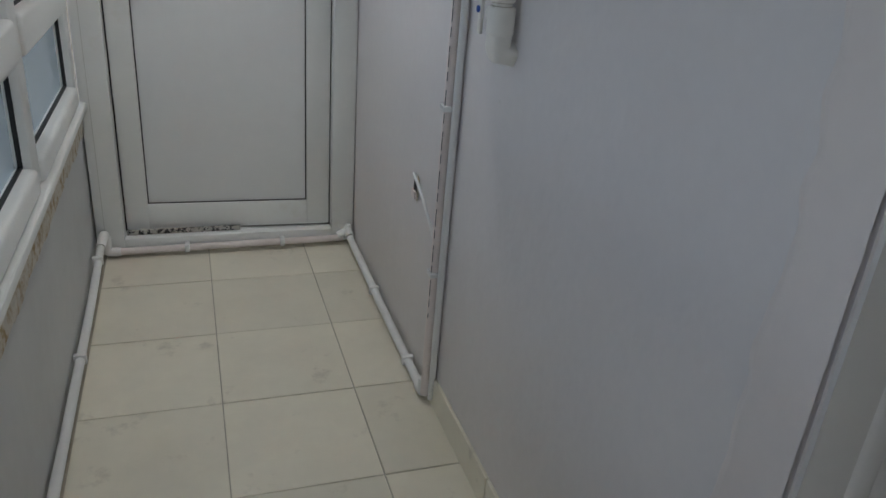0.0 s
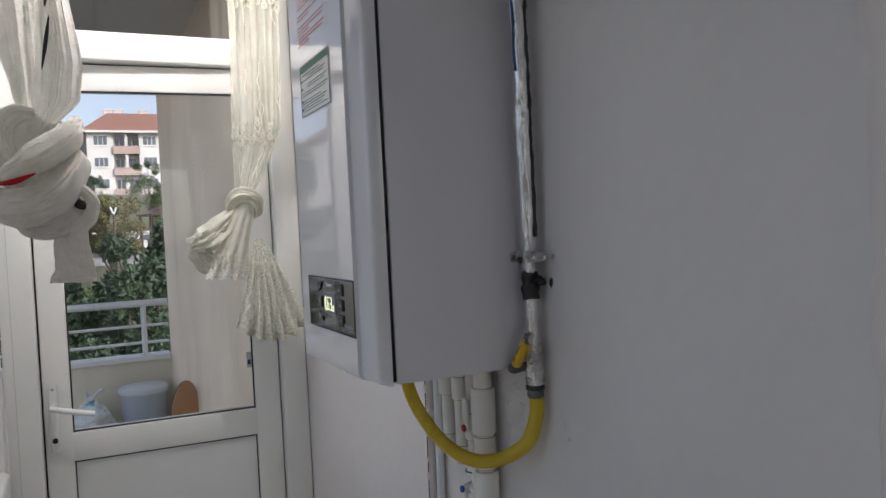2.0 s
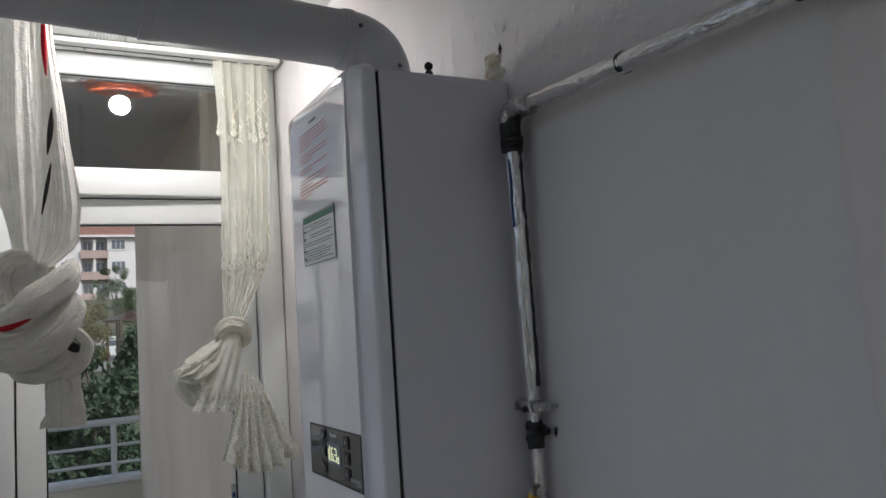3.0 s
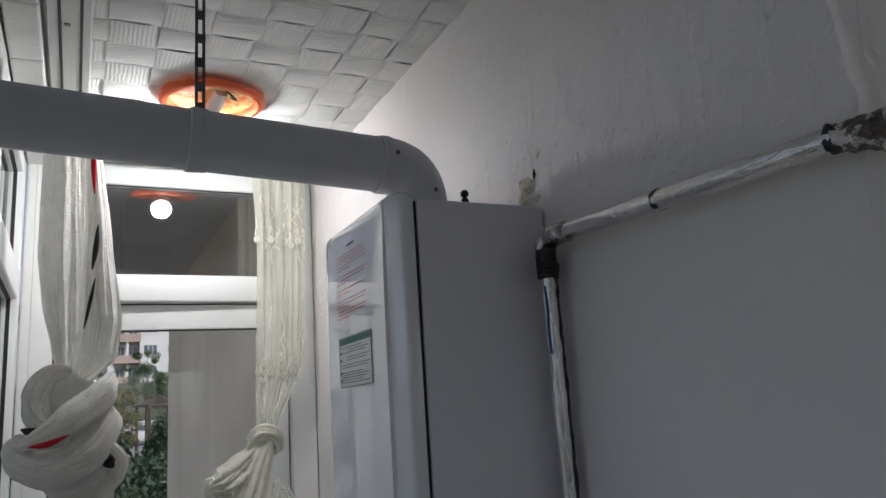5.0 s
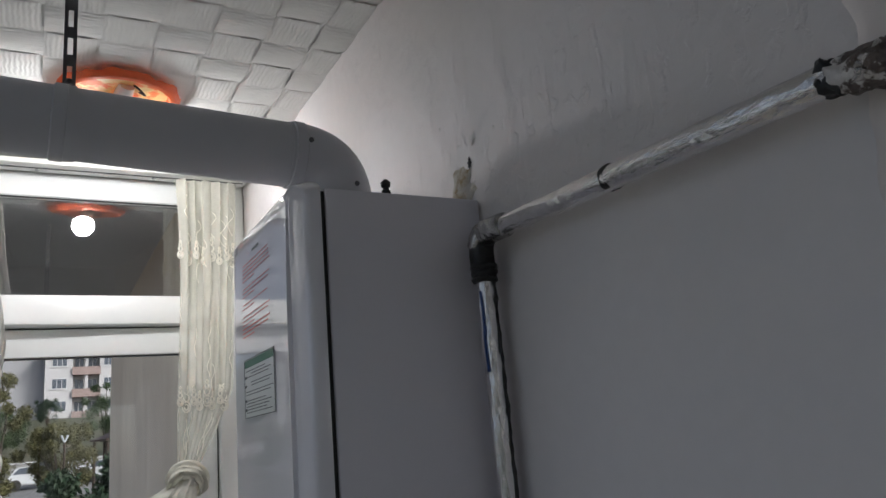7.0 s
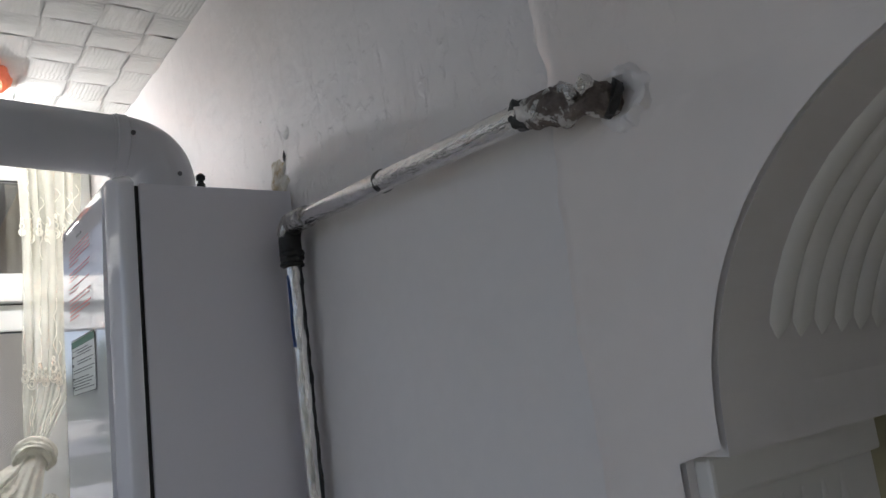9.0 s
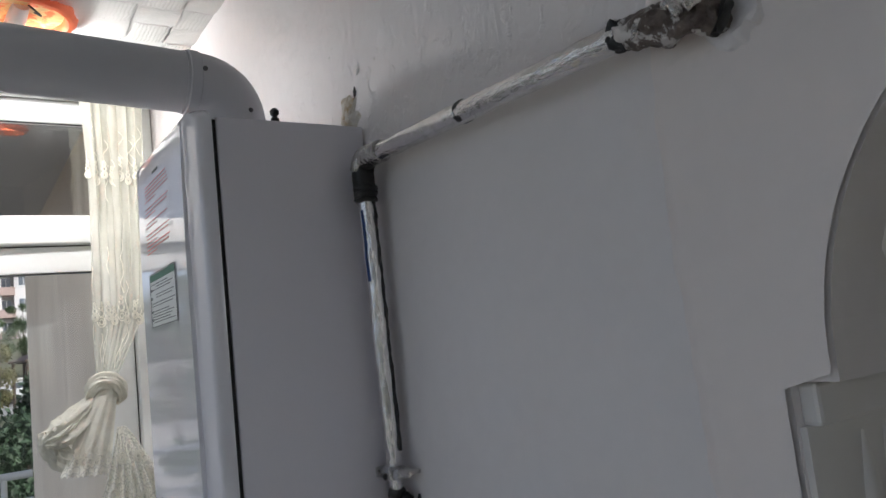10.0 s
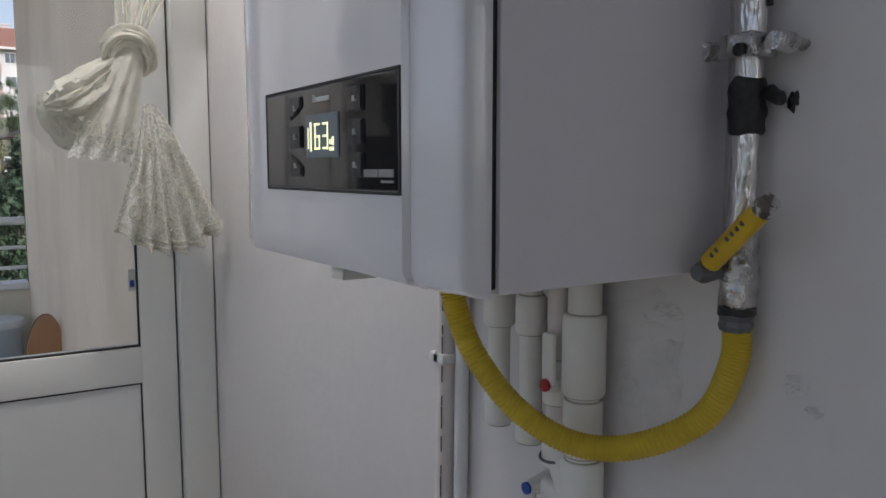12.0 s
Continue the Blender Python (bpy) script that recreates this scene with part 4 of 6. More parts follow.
for k in range(15):
    if k in (3, 6, 9):
        continue
    z, w = 1.769 - k * 0.0044, 0.152 * (0.72 + 0.28 * ((k * 37) % 10) / 10)
    part("label_line", boxes((fx - 0.0016, fx - 0.0012, 1.732 - w, 1.732 - (0.03 if k in (1, 4, 5) else 0.0), z, z + 0.0011)), M["ink_dark"], energy)
for k in (2, 5, 10, 13):
    part("label_mark", boxes((fx - 0.0016, fx - 0.0012, 1.729, 1.738, 1.7675 - k * 0.0044, 1.7715 - k * 0.0044)), M["ink_dark"], energy)
bm = boxes((fx - 0.0016, fx - 0.0012, 1.575, 1.742, 1.7, 1.7012), (fx - 0.0016, fx - 0.0012, 1.575, 1.742, 1.7868, 1.788), (fx - 0.0016, fx - 0.0012, 1.575, 1.5765, 1.7012, 1.7868), (fx - 0.0016, fx - 0.0012, 1.7405, 1.742, 1.7012, 1.7868))
part("label_border", bm, M["ink_dark"], energy)
warn = part("warning_film", sheet_on_cover(1.584, 1.754, 1.815, 1.962, 0.0004), M["boiler_front"], cover, "clear film label with red lines of print")
for k in range(19):
    if k in (5, 9, 12):
        continue
    last = k in (4, 8, 11, 15, 18)
    z, w = 1.938 - k * 0.0064, 0.158 * (0.45 if last else 0.93 + 0.07 * ((k * 53) % 10) / 10)
    xx = fx + 0.0036 * max(0, (z - BZ1 + 0.20) / 0.20) ** 2
    part("warning_line", boxes((xx - 0.0013, xx - 0.0009, 1.748 - w, 1.748, z, z + (0.0018 if k > 15 else 0.0012))), M["ink_red"], warn)
part("warning_title", boxes((fx + 0.0012, fx + 0.0016, 1.652, 1.690, 1.951, 1.955)), M["ink_dark"], warn)
part("drain_tag", boxes((0.350, 0.400, 1.66, 1.685, BZ0 - 0.012, BZ0 - 0.002), bevel=0.002), M["ppr"], boiler)
part("bottom_tray", boxes((0.372, XR - 0.01, BY0 + 0.02, BY1 - 0.02, BZ0 - 0.0005, BZ0 + 0.003)), M["boiler_side"], boiler)
part("air_vent", lathe([(0.007, 0), (0.006, 0.008), (0.004, 0.009), (0.004, 0.013), (0.0065, 0.014), (0.007, 0.020), (0.003, 0.024)], (0.457, 1.470, BZ1), seg=14), M["gasket"], boiler, "black bleed valve", smooth=True)

# ------------------------------------------------------------ flue duct and its hanger
DY = 1.655
duct = thing("flue_duct", "white enamelled round flue duct with a bend, held by a strap", "flue duct")
def dz(x):
    return 2.101 + 0.046 * (0.39 - x)
part("pipe", tube([(-0.60, DY, dz(-0.60)), (-0.2, DY, dz(-0.2)), (0.1, DY, dz(0.1)), (0.388, DY, dz(0.388))], 0.0512, 40), M["duct"], duct, smooth=True)
part("elbow", tube(bend((0.372, DY, dz(0.372)), (0.459, DY, dz(0.459)), (0.459, DY, 1.982), 0.072, 14), 0.0525, 40), M["duct"], duct, smooth=True)
for x in (0.052, 0.386):
    bm = tube([(x - 0.010, DY, dz(x - 0.010)), (x - 0.008, DY, dz(x - 0.008)), (x + 0.008, DY, dz(x + 0.008)), (x + 0.010, DY, dz(x + 0.010))], [0.052, 0.0544, 0.0544, 0.052], 40)
    part("collar", bm, M["duct"], duct, smooth=True)
part("base_flange", lathe([(0.062, 0), (0.062, 0.006), (0.053, 0.010), (0.053, 0.016)], (0.459, DY, BZ1), seg=36), M["duct"], duct, smooth=True)
for p in ((0.398, DY - 0.053, 2.108), (0.470, DY - 0.050, 2.044)):
    part("screw", lathe([(0.004, 0), (0.004, -0.003), (0.002, -0.004)], p, "y", 10), M["shaded_steel"], duct)
strap = thing("hanger_strap", "perforated grey metal strap from the ceiling to the flue", "hanging strap")
bm = bmesh.new()
z0, z1, nh = 2.160, ZC - 0.004, 7
pitch = (z1 - z0) / nh
for y in (DY - 0.002, DY):
    for k in range(nh):
        a = z0 + k * pitch
        cuts = (a, a + pitch * 0.38, a + pitch)
        xs = (0.0545, 0.0595, 0.0665, 0.0715)
        for i in range(3):
            for j in range(2):
                if i == 1 and j == 1:
                    continue
                bm.faces.new([bm.verts.new(p) for p in ((xs[i], y, cuts[j]), (xs[i + 1], y, cuts[j]), (xs[i + 1], y, cuts[j + 1]), (xs[i], y, cuts[j + 1]))])
bmesh.ops.remove_doubles(bm, verts=bm.verts, dist=1e-5)
for x in (0.0545, 0.0715):
    bm.faces.new([bm.verts.new(p) for p in ((x, DY - 0.002, z0), (x, DY, z0), (x, DY, z1), (x, DY - 0.002, z1))])
part("perforated_band", bm, M["shaded_steel"], strap)
bm = tube([(0.063 - 0.0095, DY, dz(0.063)), (0.063 + 0.0095, DY, dz(0.063))], 0.0532, 36)
part("loop", bm, M["duct"], strap, smooth=True)
part("bolt", lathe([(0.006, 0), (0.006, -0.006), (0.003, -0.008)], (0.063, DY - 0.002, 2.176), "y", 8), M["shaded_steel"], strap)

# ------------------------------------------------------------ gas line
gas = thing("gas_pipe", "foil-wrapped steel gas pipe with black tape and a yellow valve", "gas pipe")
GX, GY, GZ = 0.567, 1.412, 1.898
BX, BY = 0.580, 1.428          # foot of the riser, which leans a little
def gp(z, dx=0.0, dy=0.0):
    f = (GZ - z) / (GZ - 1.24)
    return (GX + (BX - GX) * f + dx, GY + (BY - GY) * f + dy, z)
def foil_run(pts, r, seed, rough=0.0012):
    bm = tube(pts, r, 28)
    wobble(bm, rough * 0.6, 40, seed)
    return wobble(bm, rough * 0.35, 190, seed + 5)
def line(a, b, n):
    a, b = Vector(a), Vector(b)
    return [a + (b - a) * k / n for k in range(n + 1)]
part("riser", foil_run(line(gp(1.300), gp(GZ - 0.03), 130), [0.0104 + 0.0020 * min(max((k - 20) / 60, 0), 1) for k in range(131)], 1.0), M["foil_up"], gas, smooth=True)
part("elbow", wobble(tube(bend((GX, GY + 0.001, GZ - 0.050), (GX, GY + 0.002, GZ + 0.010), (GX, GY - 0.035, GZ + 0.011), 0.024, 12), 0.0165, 30), 0.002, 70, 2.0), M["tape"], gas, "black elbow under the foil", smooth=True)
part("elbow_wrap", foil_run(bend((GX - 0.001, GY + 0.003, GZ - 0.004), (GX - 0.001, GY - 0.002, GZ + 0.012), (GX, GY - 0.062, GZ + 0.011), 0.016, 16), 0.0172, 2.0, 0.0032), M["foil_rough"], gas, "crumpled foil over the elbow", smooth=True)
for k, (z0, z1) in enumerate(((1.862, 1.871), (1.853, 1.862), (1.845, 1.853))):
    part("tape_wrap", wobble(tube(line(gp(z0), gp(z1), 4), [0.0158, 0.0185, 0.0190, 0.0185, 0.0158], 30), 0.0022, 90, 20.0 + k), M["tape"], gas, smooth=True)
# black strip laid on the riser to stand for its shaded side
part("shade_strip", wobble(tube(line(gp(1.475, 0.0075, -0.0105), gp(1.845, 0.0075, -0.0105), 90), [0.0022 + 0.0022 * abs(noise.noise(Vector((k * 0.35, 3, 1)))) for k in range(91)], 8), 0.0016, 60, 3.0), M["tape"], gas, "black strip standing for the shaded side of the foil")
part("run", foil_run(line((GX, GY - 0.030, GZ + 0.011), (GX, 0.880, GZ - 0.009), 130), 0.0136, 3.0), M["foil"], gas, smooth=True)
for k, (z0, z1, r) in enumerate(((1.380, 1.422, 0.0130),)):
    part("tape_wrap", wobble(tube(line(gp(z0), gp(z1), 14), [r - 0.001] + [r] * 13 + [r - 0.001], 36), 0.0034, 80, 5.0), M["tape"], gas, "black tape wrap", smooth=True)
part("tape_wrap", wobble(tube(line((GX, 1.145, GZ + 0.001), (GX, 1.137, GZ + 0.001), 4), 0.0140, 24), 0.003, 110, 9.0), M["tape"], gas, "black tape wrap", smooth=True)
JZ = GZ - 0.009
jp = spline([(GX, 0.884, JZ), (GX, 0.862, JZ - 0.003), (GX + 0.003, 0.835, JZ - 0.008), (GX + 0.012, 0.806, JZ - 0.014), (GX + 0.036, 0.784, JZ - 0.018)], 9)
part("wall_joint", wobble(wobble(tube(jp, [0.0135 + 0.0042 * math.sin(math.pi * min(k / 30, 1)) for k in range(len(jp))], 44), 0.006, 45, 11.0), 0.003, 130, 4.0), M["rust"], gas, "taped rusty joint entering the wall", smooth=True)
for k in range(5):
    c = Vector((GX - 0.012 + 0.004 * (k % 3), 0.858 - 0.014 * k, JZ - 0.003 + 0.006 * ((k * 7) % 3 - 1)))
    part("foil_scrap", wobble(tube(line(c, c + Vector((0.002, -0.012, 0.006 * (k % 2) - 0.003)), 6), [0.002, 0.0075, 0.009, 0.009, 0.008, 0.006, 0.002], 10), 0.004, 120, 30.0 + k), M["foil_rough"], gas, smooth=True)
part("tape_wrap", wobble(wobble(tube(line((GX, 0.888, JZ), (GX, 0.872, JZ - 0.001), 8), 0.0150, 40), 0.005, 90, 10.0), 0.003, 200, 2.0), M["tape"], gas, smooth=True)
part("tape_wrap", wobble(tube(line((XR - 0.017, 0.791, JZ - 0.016), (XR - 0.011, 0.788, JZ - 0.018), 4), 0.0165, 30), 0.003, 120, 12.0), M["tape"], gas, smooth=True)
part("wall_collar", wobble(lathe([(0.033, 0.004), (0.028, -0.003), (0.025, -0.007), (0.021, -0.008), (0.012, -0.002)], (XR - 0.006, 0.783, JZ - 0.018), "x", 64), 0.0055, 90, 3.0), M["plaster"], gas, "cracked white filler ring", smooth=True)
# bracket with two bolts
cx, cy, cz = gp(1.445)
clamp = part("clamp", wobble(boxes((cx - 0.017, cx + 0.014, cy - 0.016, cy + 0.016, cz - 0.009, cz + 0.009), (cx - 0.004, cx + 0.004, cy - 0.034, cy + 0.034, cz - 0.008, cz + 0.008), bevel=0.003, seg=3), 0.003, 70, 2.0), M["foil_rough"], gas, smooth=True)
for s in (-1, 1):
    part("bolt", wobble(tube(line((cx - 0.016, cy + s * 0.030, cz), (XR, cy + s * 0.030, cz), 6), [0.007, 0.008, 0.007, 0.008, 0.006, 0.004, 0.004], 12), 0.003, 90, 5.0 + s), M["foil_rough"], clamp, smooth=True)
part("bolt_hole", lathe([(0.005, 0), (0.005, -0.002), (0.003, -0.003)], (cx - 0.0180, cy - 0.004, cz - 0.004), "x", 10), M["tape"], clamp)
vr = [0.92 * r for r in (0.014, 0.0150, 0.0150, 0.0155, 0.0155, 0.0145, 0.015, 0.0165, 0.017, 0.017, 0.016, 0.015, 0.0145, 0.0145, 0.014, 0.0135, 0.0115)]
valve = part("valve_body", wobble(tube(line(gp(1.240), gp(1.312), 16), vr, 18), 0.0025, 80, 8.0), M["foil_rough"], gas, smooth=True)
a, b = Vector((0.551, 1.434, 1.280)), Vector((0.543, 1.379, 1.331))
part("lever", tube([a, a + (b - a) * 0.03, a + (b - a) * 0.92, b], [0.006, 0.0082, 0.0082, 0.006], 12), M["yellow"], valve, "yellow lever with black marks", smooth=True)
part("lever_hub", tube([(0.575, 1.437, 1.274), (0.548, 1.437, 1.274), (0.541, 1.437, 1.274)], [0.006, 0.009, 0.006], 12), M["shaded_steel"], valve, smooth=True)
d = b - a
for f in (0.16, 0.24, 0.42, 0.50, 0.58, 0.66):
    p = a + d * f
    q = Vector((-0.0078, 0, 0))
    part("lever_mark", tube([p + q, p + q + d * 0.030], 0.0020, 6), M["ink_dark"], valve)
part("lever_tip", tube([a + d * 0.86, b + d * 0.02], [0.0088, 0.0074], 12), M["rust"], valve, smooth=True)
part("tape_flap", wobble(tube(line(gp(1.412, 0.004, -0.012), gp(1.404, 0.010, -0.026), 6), [0.006, 0.008, 0.007, 0.006, 0.006, 0.005, 0.003], 10), 0.003, 90, 6.0), M["tape"], gas, smooth=True)
part("hose_nut", tube(line(gp(1.226), gp(1.243), 4), [0.0125, 0.0138, 0.0128, 0.0138, 0.0125], 8), M["shaded_steel"], valve)
part("nut_band", wobble(tube(line(gp(1.2395), gp(1.2455), 3), 0.0150, 24), 0.0015, 90, 7.0), M["tape"], valve, smooth=True)
part("paint_drip", tube(spline([gp(1.832, -0.0122, -0.005), gp(1.79, -0.0124, -0.0065), gp(1.76, -0.0124, -0.0045), gp(1.725, -0.0124, -0.007)], 6), [0.0018] * 18 + [0.0028], 8), M["blue_ink"], gas, "blue drip", smooth=True)

# ribbed yellow hose in a U from the valve to the boiler
hose = thing("gas_hose", "ribbed yellow flexible gas hose hanging in a U", "gas hose")
ctrl = [gp(1.236), gp(1.200), (0.573, 1.450, 1.150), (0.546, 1.496, 1.117), (0.519, 1.545, 1.110), (0.490, 1.590, 1.135), (0.464, 1.622, 1.185), (0.450, 1.634, 1.235), (0.448, 1.636, 1.275)]
path = spline(ctrl, 44)
part("sheath", tube(path, [0.0112 + 0.0006 * math.sin(k * 2 * math.pi / 3.0) for k in range(len(path))], 18), M["hose"], hose, smooth=True)
part("end_fitting", tube(line((0.448, 1.636, 1.256), (0.448, 1.636, 1.285), 3), 0.014, 8), M["steel"], hose)

# ------------------------------------------------------------ water pipes under the boiler
def water_pipe(label, x, y, r, z_low, collars, elbow=True, material="ppr"):
    ob = thing("water_pipe", label, "water pipe", group="pipes under the boiler")
    pts = bend((x, y, BZ0 + 0.004), (x, y, z_low), (XR + 0.004, y, z_low), 0.020) if elbow else line((x, y, BZ0 + 0.004), (x, y, z_low), 4)
    part("pipe", tube(pts, r, 18), M[material], ob, smooth=True)
    for z0, z1, rr in collars:
        part("collar", tube([(x, y, z0), (x, y, z0 + 0.003), (x, y, z1 - 0.003), (x, y, z1)], [rr - 0.002, rr, rr, rr - 0.002], 20), M["ppr"], ob, smooth=True)
        for z in (z0, z1):
            part("joint_line", tube([(x, y, z - 0.0012), (x, y, z + 0.0012)], r + 0.0012, 20), M["grout"], ob, smooth=True)
    return ob
def valve_grip(ob, y, z, x, up, cap):
    """A flat lever of cream plastic, with a coloured cap at its hub."""
    hub = part("valve_hub", tube(line((x + 0.028, y, z), (x - 0.006, y, z), 3), [0.012, 0.012, 0.010, 0.008], 14), M["ppr"], ob, smooth=True)
    part("valve_lever", boxes((x - 0.008, x - 0.001, y - 0.008, y + 0.008, min(z, z + up), max(z, z + up)), bevel=0.003), M["ppr"], hub, smooth=True)
    part("cap", lathe([(0.0065, 0), (0.0065, -0.003), (0.003, -0.005)], (x - 0.008, y, z), "x", 14), M[cap], hub, smooth=True)
water_pipe("cream plastic pipe with a coupling, bent into the wall", 0.562, 1.708, 0.0120, 1.090, ((1.185, 1.225, 0.0175), (1.075, 1.11, 0.0155)))
water_pipe("cream plastic pipe with a coupling, bent into the wall", 0.562, 1.655, 0.0120, 1.080, ((1.185, 1.225, 0.0165), (1.07, 1.10, 0.0155)))
wp = water_pipe("pinkish plastic pipe with a red-capped stop valve", 0.566, 1.618, 0.0110, 1.070, ((1.120, 1.165, 0.0155), (1.055, 1.085, 0.0155)), material="pink")
valve_grip(wp, 1.612, 1.143, 0.553, 0.052, "valve_red")
wp = water_pipe("thick cream plastic pipe with a blue-capped stop valve", 0.572, 1.588, 0.0165, 0.925, ((1.135, 1.215, 0.0215), (1.075, 1.130, 0.0195), (1.010, 1.070, 0.0215), (0.955, 1.003, 0.0240)))
part("branch", tube(spline([(0.570, 1.590, 1.02), (0.568, 1.606, 1.052), (0.566, 1.618, 1.078)], 6), 0.0155, 18), M["ppr"], wp, smooth=True)
valve_grip(wp, 1.650, 1.022, 0.563, -0.075, "valve_blue")
part("valve_neck", tube(line((0.572, 1.590, 1.022), (0.576, 1.652, 1.022), 3), 0.0105, 14), M["ppr"], wp, smooth=True)
part("foot_bend", wobble(tube(bend((0.572, 1.588, 0.968), (0.572, 1.588, 0.925), (XR + 0.004, 1.588, 0.925), 0.02), 0.0215, 30), 0.006, 38, 5.0), M["ppr"], wp, smooth=True)
part("valve_boss", wobble(tube(line((0.572, 1.594, 0.985), (0.574, 1.640, 0.985), 4), [0.020, 0.018, 0.014, 0.016, 0.012], 20), 0.002, 60, 4.0), M["ppr"], wp, smooth=True)
part("second_cap", lathe([(0.006, 0), (0.006, -0.003), (0.003, -0.004)], (0.554, 1.650, 0.990), "x", 12), M["valve_blue"], wp)
part("hose_clip", tube([(0.566 + 0.017 * math.cos(a), 1.618 + 0.017 * math.sin(a), 1.066 + 0.003 * math.cos(a)) for a in [2 * math.pi * k / 20 for k in range(21)]], 0.0016, 6), M["shaded_steel"], wp)

# heating pipes along the floor, with their clips
def pipe_clip(ob, p, axis, r):
    x, y, z = p
    if axis == "z":
        bm = boxes((x - r - 0.004, XR, y - 0.006, y + 0.006, z - 0.006, z + 0.006), (x - r - 0.004, x + r, y - r - 0.005, y + r + 0.004, z - 0.006, z + 0.006), bevel=0.002)
    elif axis == "y":
        bm = boxes((x - r - 0.004, x + r + 0.004, y - 0.008, y + 0.008, z - r, z + r + 0.004), bevel=0.003)
    else:
        bm = boxes((x - 0.008, x + 0.008, y - r - 0.004, y + r + 0.006, z - r, z + r + 0.004), bevel=0.003)
    part("clip", bm, M["white_pipe"], ob, smooth=True)
PR = 0.0118
hp = thing("heating_pipe", "pinkish-white plastic heating pipe clipped along the skirting", "heating pipe")
part("run", tube([(0.578, 1.872, 0.018), (0.578, 2.30, 0.022), (0.576, 2.825, 0.040)], PR, 16), M["white_pipe"], hp, smooth=True)
part("elbow", tube(bend((0.576, 2.80, 0.042), (0.576, 2.842, 0.050), (0.540, 2.842, 0.032), 0.012), 0.0155, 16), M["white_pipe"], hp, smooth=True)
part("elbow", tube(line((0.576, 2.842, 0.022), (0.576, 2.842, 0.074), 3), [0.014, 0.0155, 0.0155, 0.010], 16), M["white_pipe"], hp, smooth=True)
part("run", tube([(0.555, 2.838, 0.026), (-0.215, 2.838, 0.022)], PR, 16), M["pink"], hp, smooth=True)
part("elbow", tube(bend((-0.190, 2.838, 0.022), (-0.232, 2.838, 0.022), (-0.232, 2.838, 0.075), 0.014), 0.0155, 16), M["white_pipe"], hp, smooth=True)
part("elbow", tube(bend((-0.232, 2.838, 0.062), (-0.236, 2.838, 0.090), (-0.243, 2.775, 0.070), 0.014), 0.0150, 16), M["white_pipe"], hp, smooth=True)
part("run", tube(spline([(-0.243, 2.785, 0.070), (-0.247, 2.60, 0.040), (-0.249, 2.2, 0.024), (-0.250, 1.2, 0.020), (-0.250, -1.5, 0.020)], 5), PR, 16), M["white_pipe"], hp, smooth=True)
for p in ((0.577, 2.42, 0.024), (0.578, 2.02, 0.019)):
    pipe_clip(hp, p, "y", PR)
for p in ((-0.246, 2.70, 0.056), (-0.249, 2.18, 0.024), (-0.250, 1.3, 0.020)):
    pipe_clip(hp, p, "y", PR)
for p in ((0.02, 2.838, 0.023), (0.34, 2.838, 0.024)):
    pipe_clip(hp, p, "x", PR)
rp = thing("riser_pipe", "pinkish plastic riser pipe clipped to the wall", "riser pipe")
part("run", tube([(0.580, 1.862, 0.020), (0.580, 1.850, 0.60), (0.580, 1.836, 1.30)], PR, 16), M["pink"], rp, smooth=True)
part("elbow", tube(bend((0.578, 1.905, 0.018), (0.579, 1.872, 0.018), (0.580, 1.872, 0.060), 0.014), 0.0150, 16), M["white_pipe"], rp, smooth=True)
for z in (0.366, 0.762, 1.12):
    pipe_clip(rp, (0.580, 1.862 - 0.02 * z, z), "z", PR)
for k in range(34):
    zk = 0.25 + 0.030 * k
    yk = 1.853 - 0.02 * zk
    part("print_mark", boxes((0.5681, 0.5695, yk, yk + 0.0012, zk, zk + (0.012 + 0.008 * ((k * 7) % 3)))), M["ink_dark"], rp)
cp = thing("cable_conduit", "thin white conduit beside the riser pipe", "conduit")
part("run", tube([(0.589, 1.838, 0.02), (0.589, 1.827, 0.60), (0.589, 1.812, 1.30)], 0.0085, 14), M["white_pipe"], cp, smooth=True)

# wall box with loose cable
sb = thing("socket_box", "painted-over socket hole with a white cable", "socket")
def cavity(u, v):
    a = 2 * math.pi * u
    r = v * (0.8 + 0.3 * noise.noise(Vector((math.cos(a) * 2, math.sin(a) * 2, 8))))
    return (XR - 0.002 - 0.004 * math.sin(v * 3.1), 2.095 + 0.030 * r * math.cos(a), 0.490 + 0.042 * r * math.sin(a))
part("rim", quad_sheet(cavity, 24, 6), M["crumble"], sb, smooth=True)
part("hole", quad_sheet(lambda u, v: (cavity(u, v * 0.62)[0] - 0.0015, cavity(u, v * 0.62)[1], cavity(u, v * 0.62)[2]), 24, 6), M["recess_shade"], sb, smooth=True)
part("cable", tube(spline([(XR - 0.004, 2.095, 0.515), (XR - 0.022, 2.06, 0.540), (XR - 0.022, 2.00, 0.515), (XR - 0.012, 1.93, 0.450), (XR - 0.006, 1.885, 0.400)], 7), 0.0042, 10), M["white_pipe"], sb, smooth=True)
part("terminal", boxes((XR - 0.012, XR - 0.004, 2.085, 2.115, 0.462, 0.482), bevel=0.002), M["pink"], sb)

# ------------------------------------------------------------ ceiling lamp: a broken orange rose and a bare bulb
lamp = thing("ceiling_lamp", "broken orange plastic lamp base with a lit bare bulb", "ceiling lamp")
LX, LY = 0.180, 2.268
